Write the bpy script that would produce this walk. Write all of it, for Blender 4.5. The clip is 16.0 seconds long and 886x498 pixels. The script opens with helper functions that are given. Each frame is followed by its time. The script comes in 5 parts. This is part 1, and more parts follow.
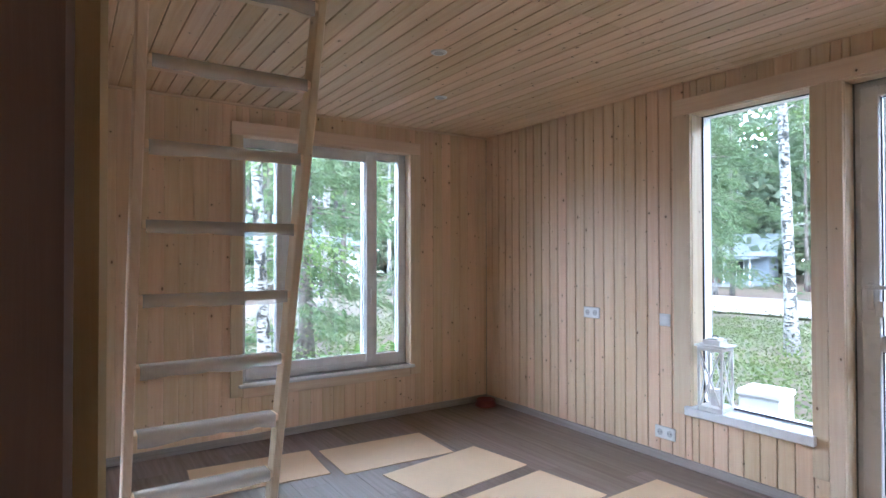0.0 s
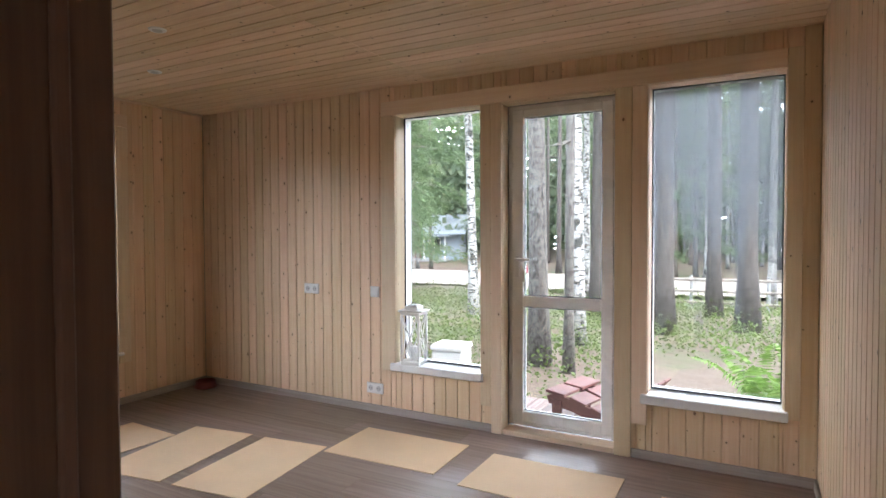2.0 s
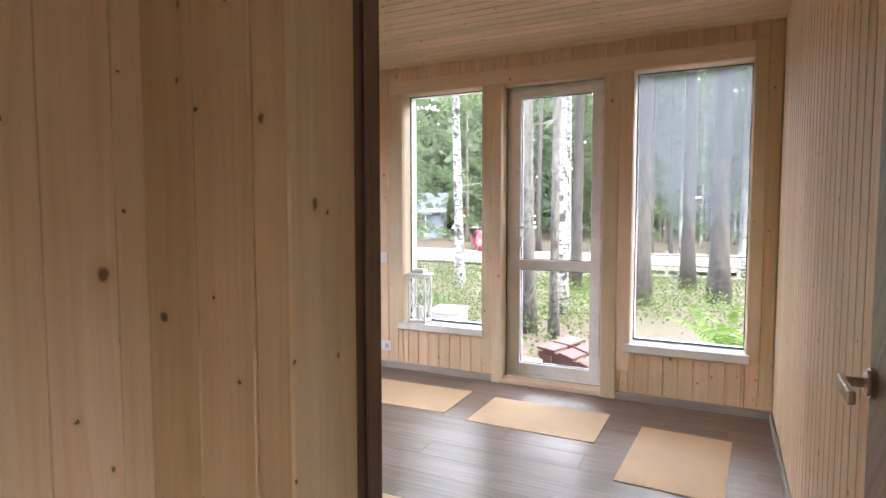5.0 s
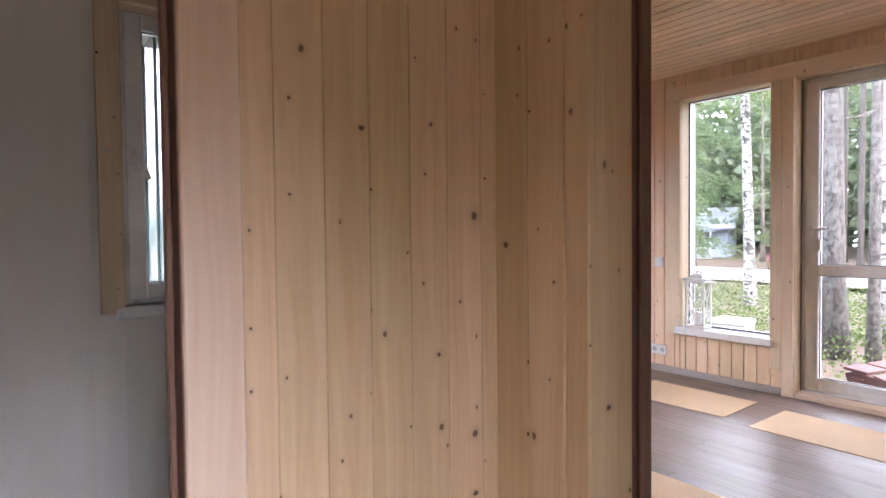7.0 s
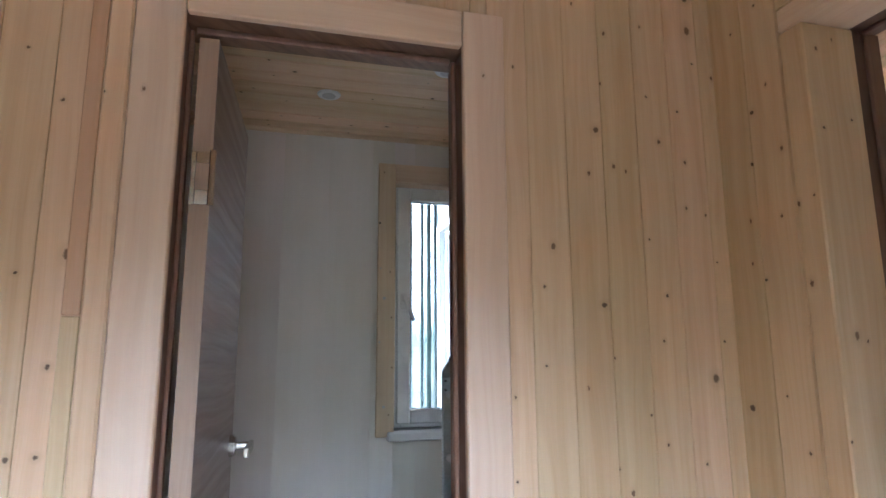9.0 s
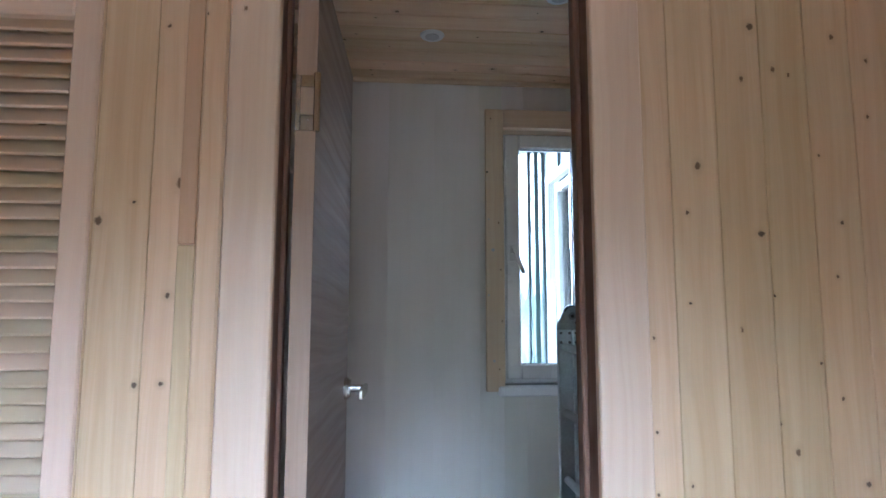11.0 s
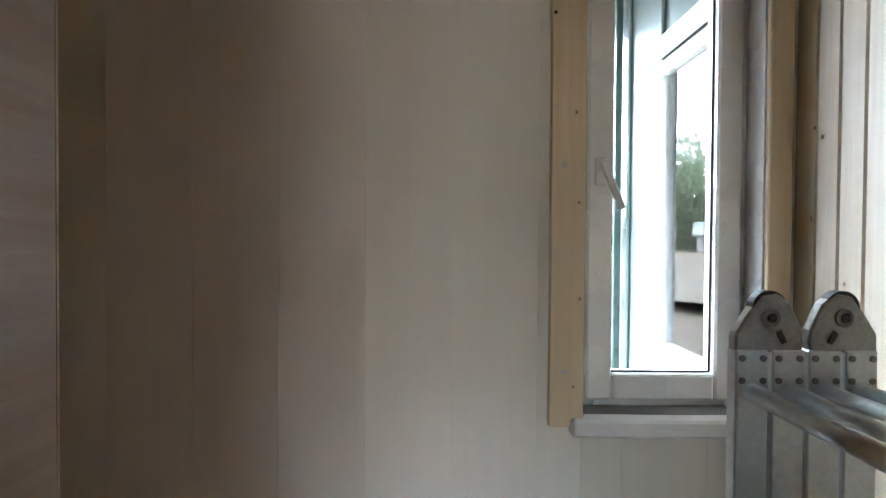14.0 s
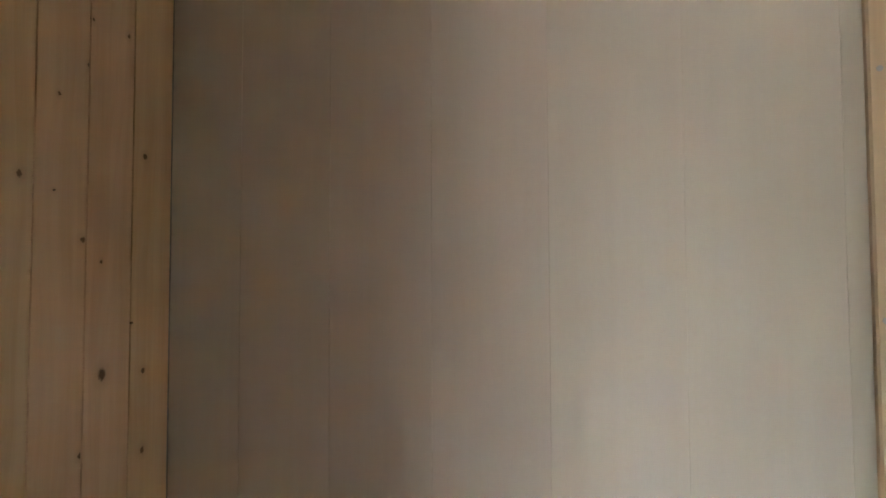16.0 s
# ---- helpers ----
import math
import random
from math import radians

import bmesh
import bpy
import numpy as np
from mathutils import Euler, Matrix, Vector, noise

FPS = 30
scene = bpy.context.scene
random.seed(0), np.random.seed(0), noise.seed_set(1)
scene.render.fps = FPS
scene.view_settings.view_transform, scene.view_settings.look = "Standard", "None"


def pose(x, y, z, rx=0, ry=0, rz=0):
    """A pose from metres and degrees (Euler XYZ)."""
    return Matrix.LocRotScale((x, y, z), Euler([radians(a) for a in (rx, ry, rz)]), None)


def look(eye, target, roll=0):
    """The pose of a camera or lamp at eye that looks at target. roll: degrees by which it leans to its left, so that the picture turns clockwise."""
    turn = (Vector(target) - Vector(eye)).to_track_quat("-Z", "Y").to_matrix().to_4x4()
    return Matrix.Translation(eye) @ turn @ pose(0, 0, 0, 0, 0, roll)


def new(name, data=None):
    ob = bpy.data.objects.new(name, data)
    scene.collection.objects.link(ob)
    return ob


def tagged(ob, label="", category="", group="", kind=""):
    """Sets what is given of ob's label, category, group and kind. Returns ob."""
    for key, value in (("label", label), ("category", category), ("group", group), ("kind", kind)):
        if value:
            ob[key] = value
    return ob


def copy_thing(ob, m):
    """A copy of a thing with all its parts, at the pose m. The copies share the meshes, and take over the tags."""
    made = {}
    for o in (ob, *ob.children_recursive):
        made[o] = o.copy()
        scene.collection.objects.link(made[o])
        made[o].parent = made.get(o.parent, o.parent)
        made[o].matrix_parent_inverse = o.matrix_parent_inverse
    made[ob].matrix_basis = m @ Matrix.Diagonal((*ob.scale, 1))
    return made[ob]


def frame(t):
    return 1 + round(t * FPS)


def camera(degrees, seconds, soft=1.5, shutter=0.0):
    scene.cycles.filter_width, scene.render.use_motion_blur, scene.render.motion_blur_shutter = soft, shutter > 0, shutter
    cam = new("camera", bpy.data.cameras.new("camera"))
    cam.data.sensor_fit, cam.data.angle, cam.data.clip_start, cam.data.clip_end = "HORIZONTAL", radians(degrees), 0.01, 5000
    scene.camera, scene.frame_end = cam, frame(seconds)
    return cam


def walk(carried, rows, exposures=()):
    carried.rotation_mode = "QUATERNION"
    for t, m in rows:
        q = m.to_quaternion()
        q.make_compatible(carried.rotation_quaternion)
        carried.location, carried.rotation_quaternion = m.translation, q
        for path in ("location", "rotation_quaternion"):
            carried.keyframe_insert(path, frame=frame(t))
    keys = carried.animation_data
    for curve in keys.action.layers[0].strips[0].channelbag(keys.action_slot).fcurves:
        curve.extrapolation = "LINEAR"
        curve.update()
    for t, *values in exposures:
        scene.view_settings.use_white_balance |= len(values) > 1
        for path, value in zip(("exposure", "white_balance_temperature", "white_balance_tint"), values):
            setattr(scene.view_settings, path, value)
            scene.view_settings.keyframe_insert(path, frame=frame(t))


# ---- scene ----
cam = camera(75.5, 16.0)
EXPOSURES = [(0.0, 1.97, 5200, 15), (1.0, 1.42, 5500, 13), (1.5, 1.57, 6150, 19), (2.0, 1.7, 6150, 17), (3.0, 1.9, 6400, 17), (5.5, 2.1, 6400, 21), (6.5, 2.05, 6300, 25), (7.0, 2.1, 6200, 27), (8.0, 2.55, 5600, 18), (9.0, 2.75, 5250, 14), (10.0, 2.7, 4900, 13), (12.5, 2.6, 5600, 11), (13.0, 3.05, 6000, 14), (14.0, 3.1, 5900, 12), (15.0, 3.35, 5800, 12), (16.0, 3.8, 6200, 14)]
PATH = [
    (0, (0.46, 1.701, 1.343), (-1.207, 2.805, 1.368), -0.1),
    (0.5, (0.557, 1.699, 1.339), (-0.903, 3.066, 1.35), -0.1),
    (1, (0.632, 1.609, 1.347), (-0.602, 3.183, 1.335), -0.1),
    (1.5, (0.662, 1.512, 1.349), (-0.396, 3.209, 1.312), -0.2),
    (2, (0.661, 1.421, 1.365), (-0.294, 3.178, 1.31), -0.2),
    (2.5, (0.648, 1.296, 1.365), (-0.207, 3.103, 1.306), -0.1),
    (3, (0.656, 1.17, 1.351), (-0.086, 3.027, 1.282), -0.2),
    (5.5, (0.705, 0.896, 1.292), (-0.291, 2.625, 1.149), -0.3),
    (6, (0.759, 0.807, 1.3), (-0.397, 2.434, 1.174), -0.6),
    (6.5, (0.784, 0.725, 1.218), (-0.579, 2.183, 1.099), -0.5),
    (7, (0.897, 0.647, 1.185), (-0.704, 1.844, 1.129), -0.6),
    (7.5, (0.986, 0.595, 1.231), (-0.787, 1.52, 1.256), -0.5),
    (8, (1.027, 0.563, 1.277), (-0.83, 1.294, 1.401), -0.4),
    (8.5, (1.049, 0.532, 1.298), (-0.839, 1.14, 1.556), -0.3),
    (9, (1.057, 0.516, 1.293), (-0.85, 1.023, 1.623), -0.3),
    (9.5, (1.047, 0.516, 1.27), (-0.876, 0.939, 1.619), -0.3),
    (10, (1.033, 0.51, 1.243), (-0.906, 0.855, 1.588), -0.3),
    (10.2, (1.032, 0.507, 1.233), (-0.916, 0.81, 1.571), -0.2),
    (12.3, (0.6, 0.537, 1.314), (-1.4, 0.519, 1.35), 0.1),
    (12.5, (0.537, 0.549, 1.334), (-1.463, 0.529, 1.36), 0.1),
    (13, (0.291, 0.578, 1.326), (-1.709, 0.57, 1.329), 0.1),
    (13.5, (0.047, 0.612, 1.32), (-1.952, 0.602, 1.294), 0.1),
    (14, (-0.196, 0.641, 1.33), (-2.196, 0.647, 1.294), 0.4),
    (14.5, (-0.395, 0.65, 1.332), (-2.394, 0.658, 1.291), 0.3),
    (15, (-0.547, 0.662, 1.331), (-2.543, 0.535, 1.298), 0.1),
    (15.5, (-0.603, 0.628, 1.332), (-2.569, 0.263, 1.339), -0.1),
    (16, (-0.611, 0.619, 1.37), (-2.488, -0.068, 1.451), -0.2),
]
walk(cam, [(t, look(eye, target, roll)) for t, eye, target, roll in PATH], EXPOSURES)

# ---- world and sun ----
SUN_ELEVATION, SUN_AZIMUTH = radians(50), radians(100)
world = bpy.data.worlds.new("world")
scene.world = world
world.use_nodes = True
wn = world.node_tree.nodes
sky = wn.new("ShaderNodeTexSky")
sky.sky_type, sky.sun_disc = "NISHITA", False
sky.sun_elevation, sky.sun_rotation = SUN_ELEVATION, SUN_AZIMUTH
sky.air_density, sky.dust_density = 1.0, 2.5
world.node_tree.links.new(sky.outputs[0], wn["Background"].inputs[0])
wn["Background"].inputs[1].default_value = 0.15
sun = new("sun", bpy.data.lights.new("sun", "SUN"))
sun.data.energy, sun.data.angle, sun.data.color = 1.7, radians(0.6), (1.0, 0.94, 0.84)
sun.matrix_basis = look((math.sin(SUN_AZIMUTH) * math.cos(SUN_ELEVATION) * 60, math.cos(SUN_AZIMUTH) * math.cos(SUN_ELEVATION) * 60, math.sin(SUN_ELEVATION) * 60), (0, 0, 0))


def sky_backdrop():
    """Glowing ring behind the trees: low hazy sky all round, added to light rooms."""
    mat = bpy.data.materials.new("bright_haze")
    mat.use_nodes = True
    tree = mat.node_tree
    tree.nodes.remove(tree.nodes["Principled BSDF"])
    glow = tree.nodes.new("ShaderNodeEmission")
    glow.inputs[0].default_value, glow.inputs[1].default_value = (0.84, 0.93, 1.0, 1), HAZE
    tree.links.new(glow.outputs[0], tree.nodes["Material Output"].inputs[0])
    bm = bmesh.new()
    rows = [[bm.verts.new((110 * math.sin(a * math.pi / 32), 110 * math.cos(a * math.pi / 32), z)) for a in range(64)] for z in (-6, 75)]
    for i in range(64):
        j = (i + 1) % 64
        bm.faces.new((rows[0][j], rows[0][i], rows[1][i], rows[1][j]))
    mesh = bpy.data.meshes.new("backdrop")
    bm.to_mesh(mesh)
    bm.free()
    mesh.materials.append(mat)
    tagged(new("backdrop", mesh), "glowing hazy-sky ring behind the trees, added to light the rooms", "sky", kind="structure")


HAZE = 8.5
sky_backdrop()


# ---- materials ----
class Nodes:
    """A small builder for node materials."""

    def __init__(self, name):
        self.mat = bpy.data.materials.new(name)
        self.mat.use_nodes = True
        self.tree = self.mat.node_tree
        self.bsdf = self.tree.nodes["Principled BSDF"]
        self.out = self.tree.nodes["Material Output"]

    def put(self, socket, value):
        if isinstance(value, bpy.types.NodeSocket):
            self.tree.links.new(value, socket)
        elif value is not None:
            socket.default_value = value

    def add(self, kind):
        return self.tree.nodes.new(kind)

    def math(self, op, a, b=None, c=None, clamp=False):
        node = self.add("ShaderNodeMath")
        node.operation, node.use_clamp = op, clamp
        for socket, value in zip(node.inputs, (a, b, c)):
            self.put(socket, value)
        return node.outputs[0]

    def combine(self, x, y, z=0.0):
        node = self.add("ShaderNodeCombineXYZ")
        for socket, value in zip(node.inputs, (x, y, z)):
            self.put(socket, value)
        return node.outputs[0]

    def noise(self, vector, scale=1.0, detail=3.0, rough=0.55):
        node = self.add("ShaderNodeTexNoise")
        self.put(node.inputs["Vector"], vector)
        node.inputs["Scale"].default_value, node.inputs["Detail"].default_value, node.inputs["Roughness"].default_value = scale, detail, rough
        return node.outputs["Fac"]

    def span(self, value, a, b, c=0.0, d=1.0, smooth=False):
        node = self.add("ShaderNodeMapRange")
        if smooth:
            node.interpolation_type = "SMOOTHSTEP"
        for socket, v in zip(node.inputs, (value, a, b, c, d)):
            self.put(socket, v)
        return node.outputs[0]

    def mix(self, fac, a, b, blend="MIX"):
        node = self.add("ShaderNodeMix")
        node.data_type, node.blend_type = "RGBA", blend
        for key, value in (("Factor_Float", fac), ("A_Color", a), ("B_Color", b)):
            socket = [i for i in node.inputs if i.identifier == key][0]
            self.put(socket, (*value, 1.0) if isinstance(value, tuple) and len(value) == 3 else value)
        return [o for o in node.outputs if o.identifier == "Result_Color"][0]

    def bump(self, height, strength, distance):
        node = self.add("ShaderNodeBump")
        self.put(node.inputs["Height"], height)
        node.inputs["Strength"].default_value, node.inputs["Distance"].default_value = strength, distance
        self.tree.links.new(node.outputs[0], self.bsdf.inputs["Normal"])

    def finish(self, color, rough, metal=0.0):
        self.put(self.bsdf.inputs["Base Color"], (*color, 1.0) if isinstance(color, tuple) else color)
        self.put(self.bsdf.inputs["Roughness"], rough)
        self.bsdf.inputs["Metallic"].default_value = metal
        return self.mat


def wood(name, axis, pale, dark, knots=1.0, rough=0.5, island=False, cell=(11.0, 4.6), tint=0.13, rings=0.2):
    """Planed boards whose grain runs along the world axis given, at real size, each board with a tone of its own."""
    n = Nodes(name)
    geo = n.add("ShaderNodeNewGeometry")
    xyz = n.add("ShaderNodeSeparateXYZ")
    n.tree.links.new(geo.outputs["Position"], xyz.inputs[0])
    own = geo.outputs["Random Per Island"] if island else n.add("ShaderNodeObjectInfo").outputs["Random"]
    v = xyz.outputs["XYZ".index(axis)]
    a, b = [xyz.outputs[i] for i in range(3) if "XYZ"[i] != axis]
    u = n.math("ADD", n.math("ADD", a, b), n.math("MULTIPLY", own, 37.0))
    v = n.math("ADD", v, n.math("MULTIPLY", own, 53.0))
    wander = n.math("MULTIPLY", n.math("SUBTRACT", n.noise(n.combine(n.math("MULTIPLY", u, 6.0), n.math("MULTIPLY", v, 1.6)), 1.0, 2.0), 0.5), 0.05)
    u2 = n.math("ADD", u, wander)
    broad = n.noise(n.combine(n.math("MULTIPLY", u2, 42.0), n.math("MULTIPLY", v, 0.9)), 1.0, 3.0)
    fine = n.noise(n.combine(n.math("MULTIPLY", u2, 300.0), n.math("MULTIPLY", v, 7.0)), 1.0, 4.0, 0.65)
    grain = n.math("ADD", n.span(broad, 0.36, 0.66, 0.0, 0.6), n.span(fine, 0.3, 0.7, -0.10, 0.2))
    swirl = n.noise(n.combine(n.math("MULTIPLY", u2, 12.0), n.math("MULTIPLY", v, 0.55)), 1.0, 1.0)
    growth = n.math("SINE", n.math("MULTIPLY", swirl, 75.0))
    grain = n.math("ADD", grain, n.span(growth, 0.1, 1.0, 0.0, rings))
    color = n.mix(grain, pale, dark)
    tone = n.span(own, 0.0, 1.0, 1.0 - tint, 1.0 + tint * 0.6)
    patch = n.span(n.noise(n.combine(n.math("MULTIPLY", u, 3.0), n.math("MULTIPLY", v, 1.1)), 1.0, 2.0), 0.3, 0.7, 0.93, 1.05)
    level = n.math("MULTIPLY", tone, patch)
    color = n.mix(1.0, color, n.combine(level, n.math("MULTIPLY", level, n.span(own, 0.0, 1.0, 1.03, 0.97)), n.math("POWER", level, 1.4)), "MULTIPLY")
    if knots:
        cu, cv = cell
        place = n.combine(n.math("MULTIPLY", u, cu), n.math("MULTIPLY", v, cv))
        cells = n.add("ShaderNodeTexVoronoi")
        cells.voronoi_dimensions = "2D"
        n.tree.links.new(place, cells.inputs["Vector"])
        cells.inputs["Scale"].default_value = 1.0
        here, there = n.add("ShaderNodeSeparateXYZ"), n.add("ShaderNodeSeparateXYZ")
        n.tree.links.new(place, here.inputs[0])
        n.tree.links.new(cells.outputs["Position"], there.inputs[0])
        du = n.math("DIVIDE", n.math("SUBTRACT", here.outputs[0], there.outputs[0]), cu)
        kind = n.add("ShaderNodeSeparateColor")
        n.tree.links.new(cells.outputs["Color"], kind.inputs[0])
        dv = n.math("DIVIDE", n.math("SUBTRACT", here.outputs[1], there.outputs[1]), n.span(kind.outputs[2], 0.0, 1.0, cv * 0.8, cv * 1.7))
        ragged = n.math("ADD", n.math("MULTIPLY", n.math("SUBTRACT", fine, 0.5), 0.003), n.math("MULTIPLY", n.math("SUBTRACT", n.noise(n.combine(u, v), 210.0, 2.0), 0.5), 0.006))
        away = n.math("ADD", n.math("SQRT", n.math("ADD", n.math("MULTIPLY", du, du), n.math("MULTIPLY", dv, dv))), ragged)
        size = n.span(n.math("POWER", kind.outputs[0], 3.0), 0.0, 1.0, 0.0026, 0.0086)
        there_is = n.math("GREATER_THAN", kind.outputs[1], 1.0 - 0.72 * knots)
        halo = n.math("MULTIPLY", n.span(away, n.math("MULTIPLY", size, 3.2), size, 0.0, 0.35, True), there_is)
        core = n.math("MULTIPLY", n.span(away, n.math("MULTIPLY", size, 1.15), n.math("MULTIPLY", size, 0.55), 0.0, 0.9, True), there_is)
        color = n.mix(halo, color, tuple(c * 0.8 for c in dark))
        color = n.mix(core, color, n.mix(kind.outputs[2], (0.055, 0.028, 0.014), (0.20, 0.105, 0.05)))
    n.bump(fine, 0.12, 0.0015)
    return n.finish(color, n.span(broad, 0.3, 0.7, rough - 0.05, rough + 0.1))


def plain(name, color, rough=0.5, metal=0.0, vary=0.08, scale=6.0, relief=0.05, fine=120.0):
    """A coat or solid with faint stains at two scales."""
    n = Nodes(name)
    place = n.add("ShaderNodeNewGeometry").outputs["Position"]
    big, small = n.noise(place, scale, 4.0), n.noise(place, fine, 3.0)
    level = n.math("ADD", n.span(big, 0.25, 0.75, 1.0 - vary, 1.0 + vary), n.span(small, 0.3, 0.7, -vary * 0.5, vary * 0.5))
    n.bump(small, relief, 0.001)
    return n.finish(n.mix(1.0, color, n.combine(level, level, level), "MULTIPLY"), n.span(big, 0.2, 0.8, max(0.03, rough - 0.07), min(1.0, rough + 0.07)), metal)


def pane_glass(name, fog=False, index=1.45):
    """Clear window glass; fog: damp between the panes, with runs and drops."""
    n = Nodes(name)
    n.tree.nodes.remove(n.bsdf)
    clear, gloss, both = n.add("ShaderNodeBsdfTransparent"), n.add("ShaderNodeBsdfGlossy"), n.add("ShaderNodeMixShader")
    clear.inputs[0].default_value, gloss.inputs["Roughness"].default_value = (0.97, 0.985, 0.98, 1), 0.0
    fresnel = n.add("ShaderNodeFresnel")
    fresnel.inputs[0].default_value = index
    n.tree.links.new(fresnel.outputs[0], both.inputs[0])
    n.tree.links.new(clear.outputs[0], both.inputs[1])
    n.tree.links.new(gloss.outputs[0], both.inputs[2])
    result = both.outputs[0]
    if fog:
        xyz = n.add("ShaderNodeSeparateXYZ")
        n.tree.links.new(n.add("ShaderNodeNewGeometry").outputs["Position"], xyz.inputs[0])
        x, z = xyz.outputs[0], xyz.outputs[2]
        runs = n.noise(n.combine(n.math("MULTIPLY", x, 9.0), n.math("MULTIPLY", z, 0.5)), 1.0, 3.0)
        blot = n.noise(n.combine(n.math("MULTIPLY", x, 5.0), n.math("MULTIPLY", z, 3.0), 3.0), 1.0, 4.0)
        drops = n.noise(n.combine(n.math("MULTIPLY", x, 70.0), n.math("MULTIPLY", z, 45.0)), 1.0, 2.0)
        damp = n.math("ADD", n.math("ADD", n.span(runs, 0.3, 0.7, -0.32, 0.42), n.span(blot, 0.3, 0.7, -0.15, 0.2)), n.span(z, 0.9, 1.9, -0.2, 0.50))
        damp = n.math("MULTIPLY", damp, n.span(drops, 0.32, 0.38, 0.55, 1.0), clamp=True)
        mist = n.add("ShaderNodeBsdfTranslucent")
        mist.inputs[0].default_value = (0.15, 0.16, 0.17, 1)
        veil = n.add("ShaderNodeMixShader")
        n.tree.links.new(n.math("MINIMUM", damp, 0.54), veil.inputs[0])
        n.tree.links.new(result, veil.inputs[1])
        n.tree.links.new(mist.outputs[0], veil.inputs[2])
        result = veil.outputs[0]
    n.tree.links.new(result, n.out.inputs[0])
    return n.mat


def leafy(name, color, light):
    """Leaves or needles, each with its own green, that let some light through."""
    n = Nodes(name)
    own = n.add("ShaderNodeNewGeometry").outputs["Random Per Island"]
    tone = n.mix(own, color, light)
    n.finish(tone, 0.55)
    through_light, both = n.add("ShaderNodeBsdfTranslucent"), n.add("ShaderNodeMixShader")
    n.tree.links.new(n.mix(0.5, tone, light), through_light.inputs[0])
    both.inputs[0].default_value = 0.4
    n.tree.links.new(n.bsdf.outputs[0], both.inputs[1])
    n.tree.links.new(through_light.outputs[0], both.inputs[2])
    n.tree.links.new(both.outputs[0], n.out.inputs[0])
    return n.mat


def bark(name, base, dark, ring=False):
    n = Nodes(name)
    xyz = n.add("ShaderNodeSeparateXYZ")
    n.tree.links.new(n.add("ShaderNodeNewGeometry").outputs["Position"], xyz.inputs[0])
    x, y, z = xyz.outputs
    if ring:
        marks = n.noise(n.combine(n.math("MULTIPLY", x, 9.0), n.math("MULTIPLY", y, 9.0), n.math("MULTIPLY", z, 26.0)), 1.0, 4.0)
        big = n.noise(n.combine(n.math("MULTIPLY", x, 7.0), n.math("MULTIPLY", y, 7.0), n.math("MULTIPLY", z, 4.0)), 1.0, 3.0)
        mask = n.math("MAXIMUM", n.span(marks, 0.52, 0.6), n.span(big, 0.56, 0.62))
    else:
        plates = n.noise(n.combine(n.math("MULTIPLY", x, 30.0), n.math("MULTIPLY", y, 30.0), n.math("MULTIPLY", z, 12.0)), 1.0, 6.0, 0.75)
        flecks = n.noise(n.combine(n.math("MULTIPLY", x, 16.0), n.math("MULTIPLY", y, 16.0), n.math("MULTIPLY", z, 19.0)), 1.0, 3.0)
        marks = n.math("ADD", n.math("MULTIPLY", plates, 0.65), n.math("MULTIPLY", flecks, 0.35))
        mask = n.math("MAXIMUM", n.span(marks, 0.44, 0.58), n.span(flecks, 0.60, 0.66))
    n.bump(marks, 1.0, 0.04)
    return n.finish(n.mix(mask, base, dark), 0.85)


def earth(name):
    """Forest floor: brown litter with moss and grass, and the pale sandy road."""
    n = Nodes(name)
    place = n.add("ShaderNodeNewGeometry").outputs["Position"]
    xyz = n.add("ShaderNodeSeparateXYZ")
    n.tree.links.new(place, xyz.inputs[0])
    big, mid, small = n.noise(place, 0.35, 4.0), n.noise(place, 2.2, 5.0), n.noise(place, 30.0, 4.0)
    litter = n.mix(n.span(small, 0.35, 0.65), (0.085, 0.06, 0.043), (0.185, 0.14, 0.105))
    moss = n.mix(n.span(small, 0.3, 0.7), (0.04, 0.06, 0.018), (0.095, 0.13, 0.04))
    green = n.math("ADD", n.span(big, 0.42, 0.62, -0.7, 0.4), n.span(mid, 0.4, 0.65, 0.0, 0.5), clamp=True)
    color = n.mix(green, litter, moss)
    n.bump(mid, 0.6, 0.06)
    return n.finish(color, 0.95)


PINE = ((0.80, 0.61, 0.42), (0.70, 0.485, 0.30))
PALE = ((0.80, 0.655, 0.49), (0.72, 0.545, 0.38))
pine_z = wood("pine_boards_upright", "Z", *PINE, tint=0.07, rings=0.15)
pine_sparse = wood("pine_boards_hall", "Z", (0.78, 0.60, 0.39), (0.67, 0.465, 0.265), cell=(12.5, 6.8), knots=1.0, tint=0.09)
pine_rosy = wood("rosy_pine_strip", "Z", (0.72, 0.47, 0.31), (0.62, 0.37, 0.22), knots=0.2)
pine_ceiling = wood("pine_ceiling_boards", "X", *PINE, island=True)
pine_ceiling_y = wood("pine_ceiling_boards_y", "Y", *PINE, island=True)
trim_x = wood("pine_trim_x", "X", *PALE, knots=0.25)
trim_y = wood("pine_trim_y", "Y", *PALE, knots=0.25)
trim_z = wood("pine_trim_z", "Z", *PALE, knots=0.25)
limed_z = wood("limed_panel", "Z", (0.77, 0.745, 0.70), (0.745, 0.715, 0.665), knots=0.0, rough=0.33, tint=0.0, rings=0.08)
limed_pine = wood("limed_pine_boards", "Z", (0.64, 0.565, 0.43), (0.55, 0.46, 0.33), knots=0.8, tint=0.1)
laminate = wood("laminate_floor", "X", (0.265, 0.195, 0.155), (0.185, 0.13, 0.102), knots=0.0, rough=0.40, tint=0.14)
